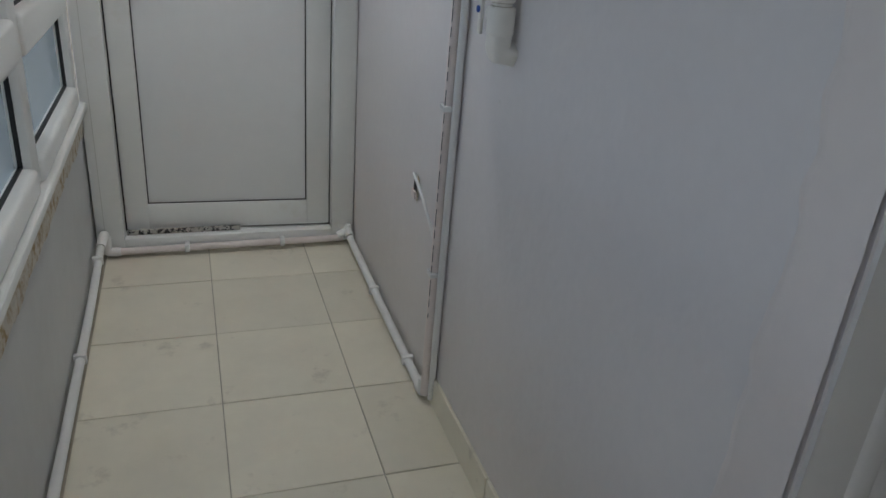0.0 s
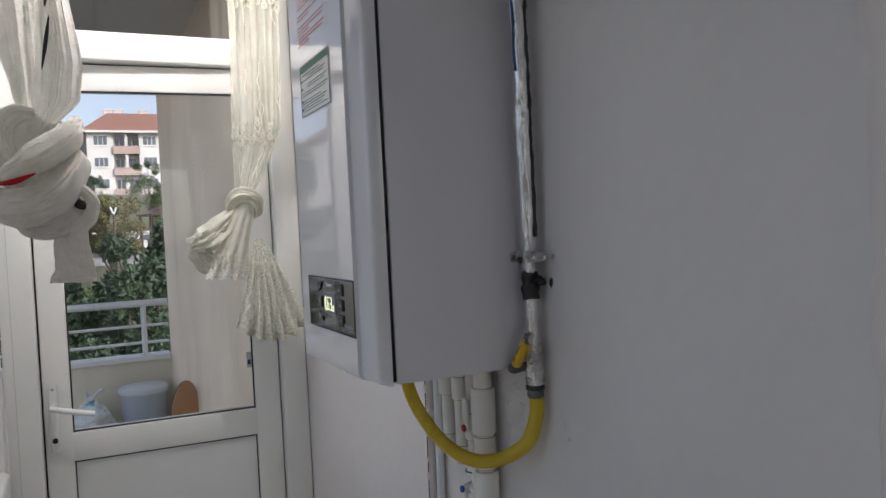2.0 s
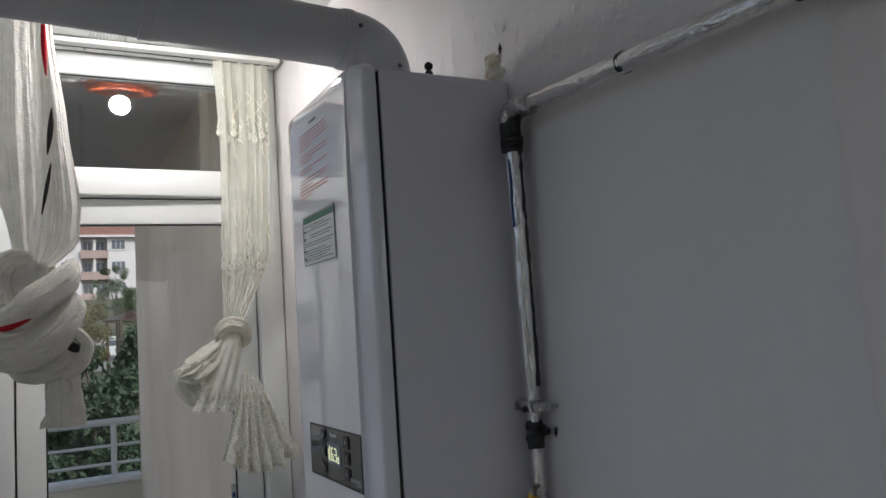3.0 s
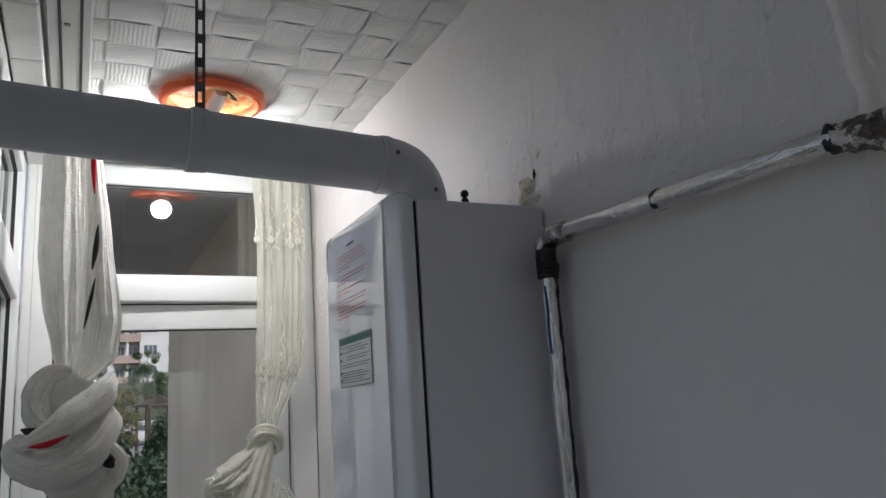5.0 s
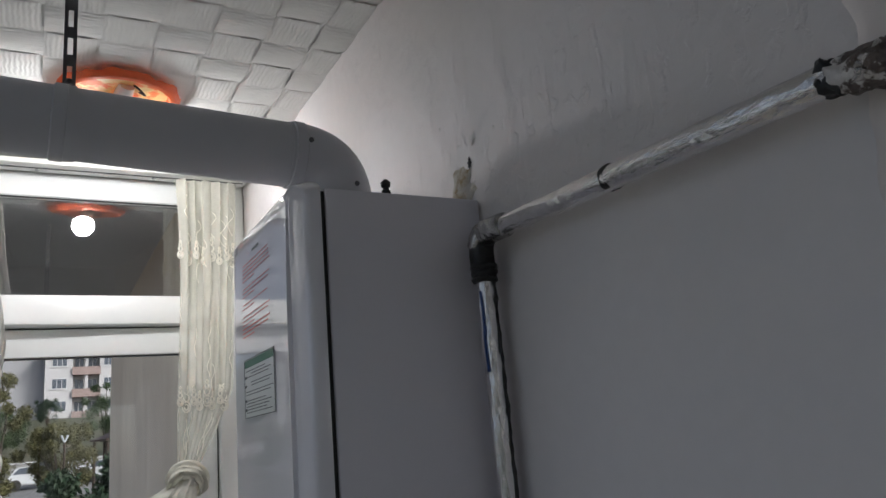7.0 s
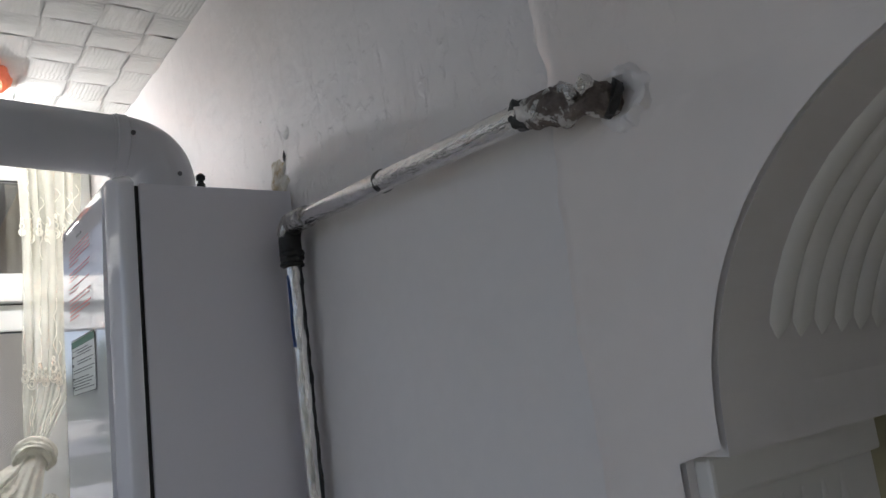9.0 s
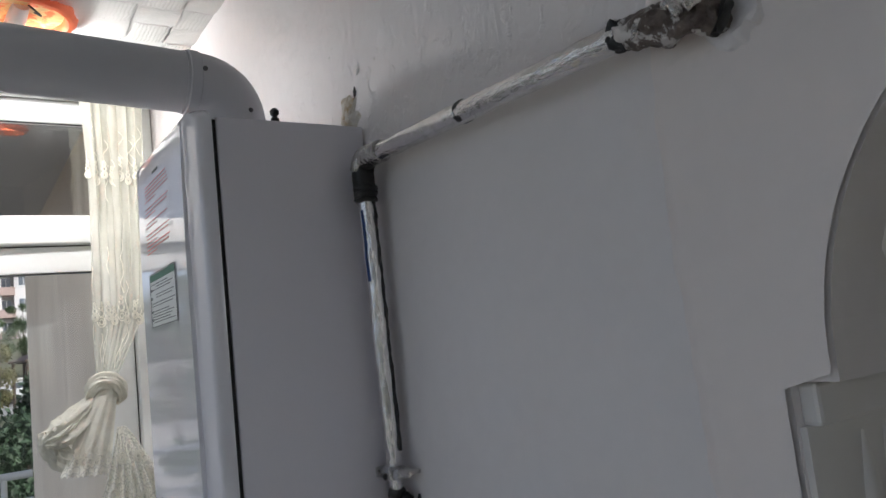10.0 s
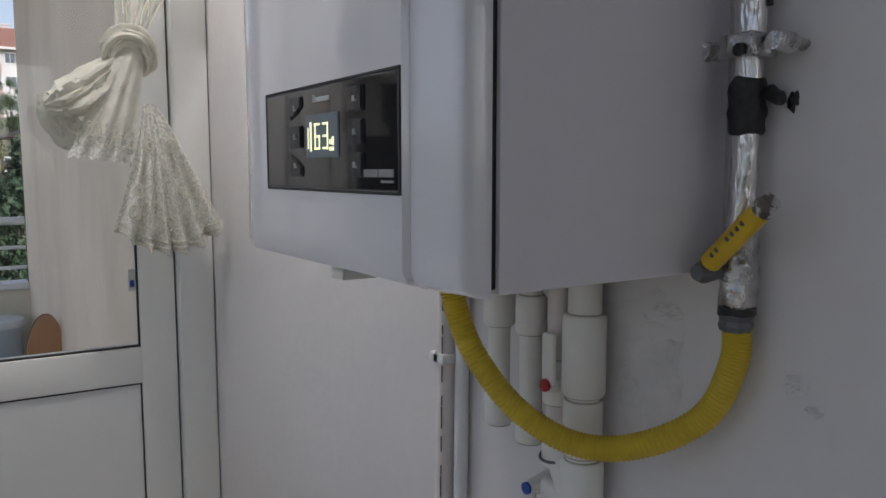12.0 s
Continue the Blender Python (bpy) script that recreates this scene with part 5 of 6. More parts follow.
def rose(u, v):
    a = 2 * math.pi * u
    rag = 0.010 * noise.noise(Vector((math.cos(a) * 3, math.sin(a) * 3, 2))) + 0.006 * noise.noise(Vector((math.cos(a) * 9, math.sin(a) * 9, 5)))
    prof = ((0.104, 0.0), (0.106, -0.016), (0.112, -0.026), (0.122, -0.024 + rag * 0.4), (0.132 + rag, -0.012 + rag * 0.5))
    k = min(int(v * 4), 3)
    f = v * 4 - k
    r = prof[k][0] + (prof[k + 1][0] - prof[k][0]) * f
    z = prof[k][1] + (prof[k + 1][1] - prof[k][1]) * f
    return (LX + r * math.cos(a), LY + r * math.sin(a), ZC - 0.006 + z)
part("rim", quad_sheet(rose, 72, 12), M["orange"], lamp, "ragged orange rim", smooth=True)
part("base_plate", lathe([(0.103, 0), (0.103, -0.003), (0.060, -0.005), (0.02, -0.006)], (LX, LY, ZC - 0.0075), seg=36), M["rose_inner"], lamp, smooth=True)
part("holder", tube([(LX + 0.012, LY - 0.050, ZC - 0.012), (LX + 0.006, LY - 0.020, ZC - 0.026), (LX - 0.006, LY + 0.024, ZC - 0.048)], [0.017, 0.020, 0.020], 18), M["porcelain"], lamp, smooth=True)
part("wire", tube(spline([(LX + 0.04, LY - 0.02, ZC - 0.012), (LX + 0.05, LY - 0.045, ZC - 0.030), (LX + 0.036, LY - 0.066, ZC - 0.028), (LX + 0.026, LY - 0.055, ZC - 0.014)], 6), 0.0022, 8), M["gasket"], lamp, smooth=True)
# an LED globe: the front half glows, the rear is an opaque white cup
axis = Vector((-0.10, 0.72, -0.69)).normalized()
turn = axis.to_track_quat("Z", "Y").to_matrix().to_4x4()
BC = Vector((LX - 0.014, LY + 0.070, ZC - 0.084))
R = 0.037
front = [(R * math.cos(radians(a)), R * math.sin(radians(a))) for a in range(-12, 86, 7)]
rear = [(0.015, -0.060), (0.018, -0.050), (R * 0.62, -0.038), (R * 0.86, -0.022), (R * 0.97, -0.0085), (R * 0.97, -0.0078)]
for nm, prof, mt, lb in (("globe", front, "bulb", "glowing globe"), ("bulb_cup", rear, "porcelain", "opaque white bulb body")):
    bm = lathe(prof, (0, 0, 0), seg=28)
    bmesh.ops.transform(bm, matrix=Matrix.Translation(BC) @ turn, verts=bm.verts)
    part(nm, bm, M[mt], lamp, lb, smooth=True)

# ------------------------------------------------------------ curtains
def cloth_tube(path, a, b, folds, amp, twist=0.0, seg=64, steps=10, seed=0.0):
    """A gathered length of cloth: a swept ring with folds that wander along it. a and b: half widths, one a control point."""
    pts = spline(path, steps)
    n = len(path) - 1
    def half(row, s):
        k = min(int(s * n), n - 1)
        f = s * n - k
        f = f * f * (3 - 2 * f)
        return row[k] + (row[k + 1] - row[k]) * f
    def shape(s, ang):
        w = 1 + amp * math.cos(folds * ang + twist * s + 2.0 * noise.noise(Vector((s * 3, seed, 0)))) + 0.6 * amp * math.cos((folds * 2 + 1) * ang - 1.7 * twist * s + seed)
        w += 1.3 * amp * noise.noise(Vector((math.cos(ang) * 2.2, math.sin(ang) * 2.2, s * 3 + seed)))
        w += 0.55 * amp * noise.noise(Vector((math.cos(ang) * 6, math.sin(ang) * 6, s * 11 + seed)))
        crease = abs(noise.noise(Vector((math.cos(ang) * 3.2, math.sin(ang) * 3.2, s * 2.2 + seed * 3.7))))
        w -= 1.5 * amp * max(0.0, 1 - crease / 0.11) ** 1.3
        return half(a, s) * w, half(b, s) * w
    return tube(pts, 0, seg, shape=shape)

drape = thing("curtain", "grey-white muslin curtain tied in a big loose knot", "curtain", group="knotted curtains")
CY = 2.335
def along(rows, z):
    """x at the height z on an edge given by (x, z) from the top down, eased between its points."""
    for (xa, za), (xb, zb) in zip(rows, rows[1:]):
        if z >= zb:
            f = min(max((za - z) / (za - zb), 0), 1)
            return xa + (xb - xa) * (f * f * (3 - 2 * f) * 0.4 + f * 0.6)
    return rows[-1][0]
def panel_sheet(name, left, right, y0, bulge, folds, seed):
    zt, zb = left[0][1], left[-1][1]
    def f(u, v):
        z = zt + (zb - zt) * v
        l, r = along(left, z), along(right, z)
        tight = 0.35 + 0.65 * v
        y = y0 - bulge * math.sin(math.pi * u) * math.sin(math.pi * min(v * 1.02, 1)) ** 0.7
        y += 0.016 * tight * noise.noise(Vector((u * folds, v * 1.2, seed))) + 0.006 * tight * abs(noise.noise(Vector((u * folds * 2.3, v * 2.2, seed + 4))))
        y += 0.0016 * noise.noise(Vector((u * 9, v * 70, seed + 8)))
        return (l + (r - l) * u, y, z)
    return part(name, quad_sheet(f, 70, 110), M["drape"], drape, smooth=True)
panel_sheet("back_panel", [(-0.194, 2.452), (-0.199, 2.296), (-0.201, 2.063), (-0.187, 1.944), (-0.164, 1.841), (-0.130, 1.722)],
            [(-0.104, 2.452), (-0.104, 2.304), (-0.100, 2.065), (-0.104, 1.918), (-0.112, 1.814), (-0.118, 1.722)], CY + 0.012, 0.012, 5, 1.0)
panel_sheet("front_panel", [(-0.114, 2.452), (-0.109, 2.292), (-0.107, 2.126), (-0.111, 1.913), (-0.122, 1.811), (-0.130, 1.722)],
            [(-0.084, 2.452), (-0.071, 2.310), (-0.043, 2.087), (-0.018, 1.900), (-0.026, 1.822), (-0.112, 1.728)], CY - 0.022, 0.030, 6, 5.0)
part("heading", wobble(boxes((-0.196, -0.086, CY - 0.014, CY + 0.014, 2.428, 2.452), bevel=0.006), 0.004, 30), M["drape"], drape, smooth=True)
part("knot_core", cloth_tube([(-0.115, CY, 1.800), (-0.122, CY - 0.004, 1.755), (-0.122, CY - 0.005, 1.68), (-0.115, CY, 1.56)], [0.026, 0.062, 0.074, 0.045], [0.018, 0.026, 0.034, 0.026], 5, 0.08, 2.0, 72, 10, 9.0), M["drape"], drape, smooth=True)
# the loop beside the hanging cloth
part("knot_loop", cloth_tube([(-0.118, CY - 0.002, 1.790), (-0.166, CY - 0.018, 1.782), (-0.190, CY - 0.028, 1.742), (-0.180, CY - 0.036, 1.690), (-0.148, CY - 0.038, 1.650)],
                             [0.020, 0.028, 0.030, 0.030, 0.024], [0.014, 0.023, 0.027, 0.030, 0.026], 3, 0.09, 1.6, 84, 12, 3.0), M["drape"], drape, smooth=True)
# the broad belly of the knot and the band twisted over it
part("knot_belly", cloth_tube([(-0.214, CY - 0.010, 1.652), (-0.226, CY - 0.030, 1.622), (-0.200, CY - 0.055, 1.592), (-0.147, CY - 0.070, 1.580), (-0.088, CY - 0.066, 1.606), (-0.048, CY - 0.045, 1.662), (-0.050, CY - 0.005, 1.700)],
                              [0.014, 0.022, 0.034, 0.040, 0.040, 0.032, 0.020], [0.012, 0.022, 0.034, 0.044, 0.046, 0.036, 0.022], 2, 0.055, 1.8, 110, 14, 4.0), M["drape"], drape, smooth=True)
part("knot_band", cloth_tube([(-0.040, CY - 0.015, 1.768), (-0.058, CY - 0.060, 1.730), (-0.110, CY - 0.094, 1.690), (-0.160, CY - 0.100, 1.655), (-0.208, CY - 0.070, 1.634)],
                             [0.018, 0.026, 0.026, 0.020, 0.012], [0.020, 0.036, 0.033, 0.024, 0.013], 3, 0.075, 2.6, 110, 14, 2.0), M["drape"], drape, smooth=True)
# the fold under the belly and the small loop the tail comes from
part("knot_fold", cloth_tube([(-0.168, CY - 0.02, 1.556), (-0.130, CY - 0.045, 1.536), (-0.085, CY - 0.055, 1.545), (-0.045, CY - 0.04, 1.575)],
                             [0.012, 0.024, 0.028, 0.022], [0.014, 0.024, 0.028, 0.024], 3, 0.09, 2.0, 72, 12, 6.5), M["drape"], drape, smooth=True)
part("knot_ring", cloth_tube([(-0.072, CY - 0.060, 1.622), (-0.040, CY - 0.068, 1.622), (-0.014, CY - 0.062, 1.590), (-0.026, CY - 0.058, 1.552), (-0.062, CY - 0.05, 1.530)],
                             [0.016, 0.014, 0.013, 0.016, 0.022], [0.014, 0.012, 0.012, 0.016, 0.024], 3, 0.09, 2.0, 60, 12, 5.0), M["drape"], drape, smooth=True)
part("tail", cloth_tube([(-0.070, CY - 0.03, 1.58), (-0.064, CY - 0.045, 1.52), (-0.060, CY - 0.045, 1.47), (-0.061, CY - 0.045, 1.415)],
                        [0.040, 0.030, 0.032, 0.040], [0.020, 0.016, 0.015, 0.013], 4, 0.14, 0.6, 56, 10, 6.0), M["drape"], drape, smooth=True)
def hem_or_shade_strip(pts, w, mat):
    p = spline(pts, 8)
    return part("hem_or_shade_mark", tube(p, [0.001] + [w * math.sin(math.pi * k / (len(p) - 1)) + 0.0012 for k in range(1, len(p) - 1)] + [0.001], 10), mat, drape, smooth=True)
hem_or_shade_strip([(-0.090, CY - 0.048, 2.360), (-0.090, CY - 0.050, 2.273), (-0.086, CY - 0.050, 2.197)], 0.0045, M["drape_red"])
hem_or_shade_strip([(-0.076, CY - 0.056, 2.122), (-0.079, CY - 0.058, 2.070), (-0.086, CY - 0.058, 2.014)], 0.0050, M["drape_dark"])
hem_or_shade_strip([(-0.079, CY - 0.058, 1.995), (-0.088, CY - 0.056, 1.940), (-0.099, CY - 0.052, 1.880)], 0.0030, M["drape_dark"])
hem_or_shade_strip([(-0.196, CY - 0.096, 1.630), (-0.160, CY - 0.112, 1.634), (-0.120, CY - 0.114, 1.650)], 0.0050, M["drape_red"])
# no hem here: a dark strip for the shade in the knot's small loop
hem_or_shade_strip([(-0.058, CY - 0.064, 1.596), (-0.042, CY - 0.064, 1.586), (-0.028, CY - 0.060, 1.574)], 0.010, M["drape_dark"])
hem_or_shade_strip([(-0.214, CY - 0.040, 1.668), (-0.196, CY - 0.058, 1.662), (-0.176, CY - 0.068, 1.668)], 0.007, M["drape_dark"])

net = thing("curtain", "cream embroidered net curtain tied in a knot with a lace tail", "curtain", group="knotted curtains")
NY = 2.755
def net_edges(z):
    f = (2.445 - z) / (2.445 - 1.64)
    l = 0.372 + 0.016 * f + 0.006 * math.sin(f * 5)
    r = 0.556 - 0.030 * f - 0.40 * max(0, f - 0.76) ** 1.1
    return l, max(r, l + 0.035)
def net_point(u, v):
    z = 2.445 - 0.815 * v
    l, r = net_edges(z)
    amp = 0.013 * (1 - 0.4 * v)
    x = l + (r - l) * u + 0.006 * math.sin(u * 47 + 1.3) * (1 - v)
    y = NY + amp * (0.16 * math.sin(u * 2 * math.pi * 6.5 + 2.6 * noise.noise(Vector((u * 4, v * 1.6, 1)))) + 1.5 * noise.noise(Vector((u * 11, v * 1.3, 6)))) + 0.005 * noise.noise(Vector((u * 16, v * 7, 2)))
    return Vector((x, y, z))
part("hanging", quad_sheet(lambda u, v: net_point(u, v), 150, 60), M["sheer"], net, smooth=True)
part("back_layer", quad_sheet(lambda u, v: net_point(min(1, u * 0.96 + 0.02), v) + Vector((0.004, 0.022, 0)), 110, 40), M["sheer"], net, smooth=True)
bm = bmesh.new()
random.seed(5)
for zc in (2.215, 1.800):
    for k in range(8):
        u = (k + 0.5) / 8
        v = (2.445 - zc + 0.014 * (k % 2)) / 0.815
        c = net_point(u, v) + Vector((0, -0.003, 0))
        big = 1.25 if k % 3 == 1 else 0.9
        for rr, dz in ((0.0115, 0.0), (0.0060, 0.0), (0.0075, 0.020), (0.0050, 0.033), (0.0035, 0.043)):
            ring = [c + big * Vector((rr * math.cos(t) * 0.75, 0.001 * math.sin(3 * t), dz + rr * math.sin(t))) for t in [2 * math.pi * q / 14 for q in range(15)]]
            tube(ring, 0.0023, 5, bm)
for k in range(26):
    u, v = random.random(), random.random() * 0.9
    pts = [net_point(min(1, max(0, u + 0.03 * math.sin(q * 0.9))), v + 0.10 * q / 8) + Vector((0, -0.002, 0)) for q in range(9)]
    tube(pts, 0.0011, 4, bm)
tagged(part("embroidery", bm, M["embroidery"], net, "raised cream embroidery motifs", smooth=True), kind="stuff")
part("knot", cloth_tube([(0.378, NY + 0.02, 1.575), (0.366, NY - 0.02, 1.598), (0.388, NY - 0.042, 1.622), (0.420, NY - 0.042, 1.614), (0.438, NY - 0.02, 1.582), (0.428, NY + 0.015, 1.560)],
                        [0.015, 0.019, 0.022, 0.022, 0.019, 0.014], [0.015, 0.019, 0.023, 0.023, 0.019, 0.014], 6, 0.17, 3.0, 56, 10, 1.0), M["embroidery"], net, smooth=True)
def flap(u, v):
    """The looped end below the knot: narrow in the knot, wide at its lace hem."""
    x0, x1 = 0.392 - 0.115 * v ** 0.8, 0.432 - 0.034 * v
    z = 1.606 - (0.226 + 0.012 * u) * v
    return (x0 + (x1 - x0) * u, NY - 0.035 - 0.020 * math.sin(math.pi * u) + 0.007 * math.sin(u * 22 + v * 2) * v, z)
part("flap", quad_sheet(lambda u, v: flap(u, v * 0.76), 60, 30), M["embroidery"], net, smooth=True)
part("flap_hem", quad_sheet(lambda u, v: flap(u, 0.76 + 0.24 * v + 0.012 * v * math.sin(u * 60)), 80, 10), M["lace"], net, "openwork lace hem", smooth=True)
part("loop", cloth_tube([(0.390, NY - 0.010, 1.578), (0.335, NY - 0.015, 1.528), (0.285, NY - 0.015, 1.492), (0.246, NY - 0.010, 1.478)], [0.022, 0.038, 0.046, 0.030], [0.022, 0.034, 0.036, 0.020], 5, 0.15, 1.0, 56, 10, 3.0), M["embroidery"], net, smooth=True)
part("loop", cloth_tube([(0.252, NY - 0.005, 1.505), (0.262, NY - 0.005, 1.465), (0.285, NY - 0.01, 1.428), (0.315, NY - 0.015, 1.410)], [0.018, 0.026, 0.028, 0.022], [0.018, 0.024, 0.026, 0.022], 4, 0.15, 1.0, 48, 10, 4.0), M["embroidery"], net, smooth=True)
def fan(u, v):
    """The free lace end: pleats that spread like a fan."""
    xl, xr = 0.424 - 0.066 * v ** 1.2, 0.446 + 0.138 * v ** 0.85
    x = xl + (xr - xl) * u
    z = 1.490 - (0.262 + 0.060 * math.sin(math.pi * u) ** 0.8) * v
    z += 0.010 * v * abs(math.sin(u * math.pi * 6.5)) * (1 if v > 0.96 else 0)
    return (x, NY - 0.030 + 0.022 * v * math.sin(u * 2 * math.pi * 6 + 0.6) + 0.004 * noise.noise(Vector((u * 9, v * 5, 3))), z)
part("lace_tail", quad_sheet(fan, 120, 50), M["lace"], net, "pleated openwork lace tail", smooth=True)
bm = bmesh.new()
for j, vv in enumerate((0.28, 0.46, 0.62, 0.78)):
    for k in range(2 + j):
        u = (k + 0.5) / (2 + j)
        c = Vector(fan(u, vv)) + Vector((0, -0.004, 0))
        for rr in (0.013, 0.007):
            tube([c + Vector((rr * 0.8 * math.cos(t), 0, rr * 1.15 * math.sin(t))) for t in [2 * math.pi * q / 16 for q in range(17)]], 0.0022, 5, bm)
for vv in (0.90, 0.94, 0.985):
    tube([Vector(fan(q / 60, vv)) + Vector((0, -0.002, 0)) for q in range(61)], 0.0022, 5, bm)
for k in range(7):
    u = (k + 0.5) / 7
    c = Vector(flap(u, 0.84)) + Vector((0, -0.004, 0))
    for rr, dz in ((0.009, 0), (0.006, 0.018), (0.004, 0.031)):
        tube([c + Vector((rr * 0.8 * math.cos(t), 0, dz + rr * math.sin(t))) for t in [2 * math.pi * q / 12 for q in range(13)]], 0.0020, 5, bm)
tagged(part("embroidery", bm, M["embroidery"], net, "raised cream embroidery motifs", smooth=True), kind="stuff")

# ------------------------------------------------------------ the open balcony beyond the door
WX, YE = 0.512, 6.45
tagged(part("wall_outside", boxes((WX, WX + 0.40, 3.005, YE + 0.02, -0.15, 2.62)), M["outer_wall"]), "beige rendered outer wall with rain streaks", "wall", kind="structure")
tagged(part("floor_outside", boxes((-1.35, WX, YD + 0.02, YE + 0.12, -0.15, -0.005)), M["outer_cream"]), "cream balcony floor outside", "floor", kind="structure")
tagged(part("ceiling_outside", boxes((-0.20, WX + 0.40, YD + 0.01, YE + 0.16, 2.62, 2.78)), M["marble"]), "rendered slab over the outer balcony", "ceiling", kind="structure")
tagged(part("wall_parapet_outside", boxes((-1.35, WX, YE, YE + 0.12, 0.0, 0.615)), M["outer_cream"]), "cream rendered balcony parapet", "parapet", kind="structure")
tagged(part("trim_capstone", boxes((-1.38, WX - 0.002, YE - 0.03, YE + 0.15, 0.616, 0.655), bevel=0.005), M["marble"]), "white capstone on the balcony parapet", "capstone", kind="structure")
rail = thing("balcony_railing", "white-grey metal balcony railing with three bars", "railing")
for z, r in ((1.040, 0.026), (0.872, 0.011), (0.745, 0.011)):
    part("bar", tube([(-1.36, YE + 0.05, z), (WX - 0.004, YE + 0.05, z)], r, 16), M["alu"], rail, smooth=True)
for x in (0.335, -0.365, -1.065):
    part("post", tube([(x, YE + 0.05, 0.655), (x, YE + 0.05, 1.03)], 0.020, 14), M["alu"], rail, smooth=True)
    part("foot", lathe([(0.034, 0), (0.034, 0.006), (0.022, 0.010)], (x, YE + 0.05, 0.6555), seg=16), M["alu"], rail, smooth=True)
tub = thing("lidded_tub", "pale blue plastic tub with a white lid", "storage tub")
TX, TY = 0.290, 6.20
part("tub_body", lathe([(0.128, -0.004), (0.134, 0.01), (0.152, 0.42), (0.156, 0.44)], (TX, TY, 0), seg=32), M["tub"], tub, smooth=True)
part("lid", lathe([(0.165, 0.436), (0.168, 0.455), (0.162, 0.475), (0.146, 0.484), (0.02, 0.487)], (TX, TY, 0), seg=32), M["tub_lid"], tub, "white lid", smooth=True)
bag = thing("plastic_bag", "crumpled white and blue plastic bag", "bag")
bm = bmesh.new()
bmesh.ops.create_icosphere(bm, subdivisions=4, radius=1.0)
for v in bm.verts:
    z = v.co.z
    s = 1.0 if z < 0.2 else 1.0 - 0.62 * (z - 0.2) / 0.8
    v.co = Vector((-0.06 + 0.165 * v.co.x * s, 6.16 + 0.13 * v.co.y * s, max(-0.004, 0.215 + 0.24 * z)))
wobble(bm, 0.035, 14, 3.0)
for v in bm.verts:
    v.co.z = max(v.co.z, -0.004)
part("sack", bm, M["bag"], bag, smooth=False)
for s in (-1, 1):
    part("handle", wobble(tube(spline([(-0.05, 6.15, 0.42), (-0.05 + s * 0.03, 6.14, 0.47), (-0.03 + s * 0.06, 6.14, 0.50)], 6), [0.02, 0.022, 0.02, 0.018, 0.016, 0.014, 0.012, 0.012, 0.012, 0.012, 0.012, 0.01, 0.008], 8), 0.008, 30, s), M["bag"], bag)
rag = thing("rag_heap", "dark red and black rags heaped on the balcony floor", "rags")
def heap(cx, cy, rx, ry, h, seed):
    def f(u, v):
        a, r = 2 * math.pi * u, v
        z = h * (1 - r * r) * (0.75 + 0.6 * noise.noise(Vector((math.cos(a) * r * 3 + seed, math.sin(a) * r * 3, seed))))
        return (cx + rx * r * math.cos(a), cy + ry * r * math.sin(a), max(z, 0.0) - 0.004)
    return quad_sheet(f, 40, 12)
part("red_cloth", heap(0.08, 5.86, 0.17, 0.14, 0.30, 2.0), M["drape_red"], rag, smooth=True)
part("black_cloth", heap(0.36, 5.80, 0.15, 0.12, 0.28, 5.0), M["drape_dark"], rag, smooth=True)
bd = thing("wooden_board", "brown rounded wooden board leaning on the outer wall", "board")
outline = [(-0.092, 0.0), (-0.088, 0.44)] + [(0.085 * math.cos(radians(a)), 0.47 + 0.215 * math.sin(radians(a))) for a in range(180, -1, -10)] + [(0.088, 0.44), (0.092, 0.0)]
for nm, lo, hi, mt, inset in (("board_face", -0.013, -0.0005, "board", 1.0), ("board_back", 0.0, 0.010, "board_edge", 1.02)):
    bm = prism([(p[0] * inset, p[1] * (1.0 if inset == 1 else 1.006)) for p in outline], "y", lo, hi)
    bmesh.ops.transform(bm, matrix=pose(0.412, 4.98, -0.004, -3, 4, 10), verts=bm.verts)
    part(nm, bm, M[mt], bd)

# ------------------------------------------------------------ ground, road, trees and houses far below and behind
def land(x, y):
    def ramp(a, b):
        return min(max((y - a) / (b - a), 0), 1)
    return -5.2 + 5.6 * ramp(18, 54) + 0.6 * ramp(54, 66) + 6.8 * ramp(68, 104) + 0.25 * noise.noise(Vector((x * 0.06, y * 0.06, 0)))
bm = bmesh.new()
NX, NYY = 60, 90
gx = [math.copysign(abs(-1 + 2 * i / NX) ** 2.2, -1 + 2 * i / NX) * 900 for i in range(NX + 1)]
gy = [-900 + 880 * (j / 14) ** 0.35 if j < 15 else -20 + 200 * (j - 14) / 60 if j < 75 else 180 + 1100 * ((j - 74) / 16) ** 2 for j in range(NYY + 1)]
vs = [[bm.verts.new((x, y, land(x, y) if y > 0 else -5.2)) for x in gx] for y in gy]
for j in range(NYY):
    for i in range(NX):
        bm.faces.new((vs[j][i], vs[j][i + 1], vs[j + 1][i + 1], vs[j + 1][i]))
tagged(part("ground", bm, M["ground"], smooth=True), "grass and earth slope rising behind the block", "ground", kind="structure")
tagged(part("road", quad_sheet(lambda u, v: (-60 + 120 * u, 52 + 14 * v, land(-60 + 120 * u, 52 + 14 * v) + 0.06), 60, 8), M["road"], smooth=True), "pale asphalt street with parked cars", "road", kind="structure")

# added pale sheet, not known to be there, that bounces daylight into the windows
tagged(part("pavement", quad_sheet(lambda u, v: (-30 + 27 * u, -12 + 56 * v, land(-30 + 27 * u, max(-12 + 56 * v, 0.1)) + 0.05), 24, 40), M["concrete"], smooth=True), "pale concrete sheet added beside the block to bounce daylight", "pavement", kind="structure")

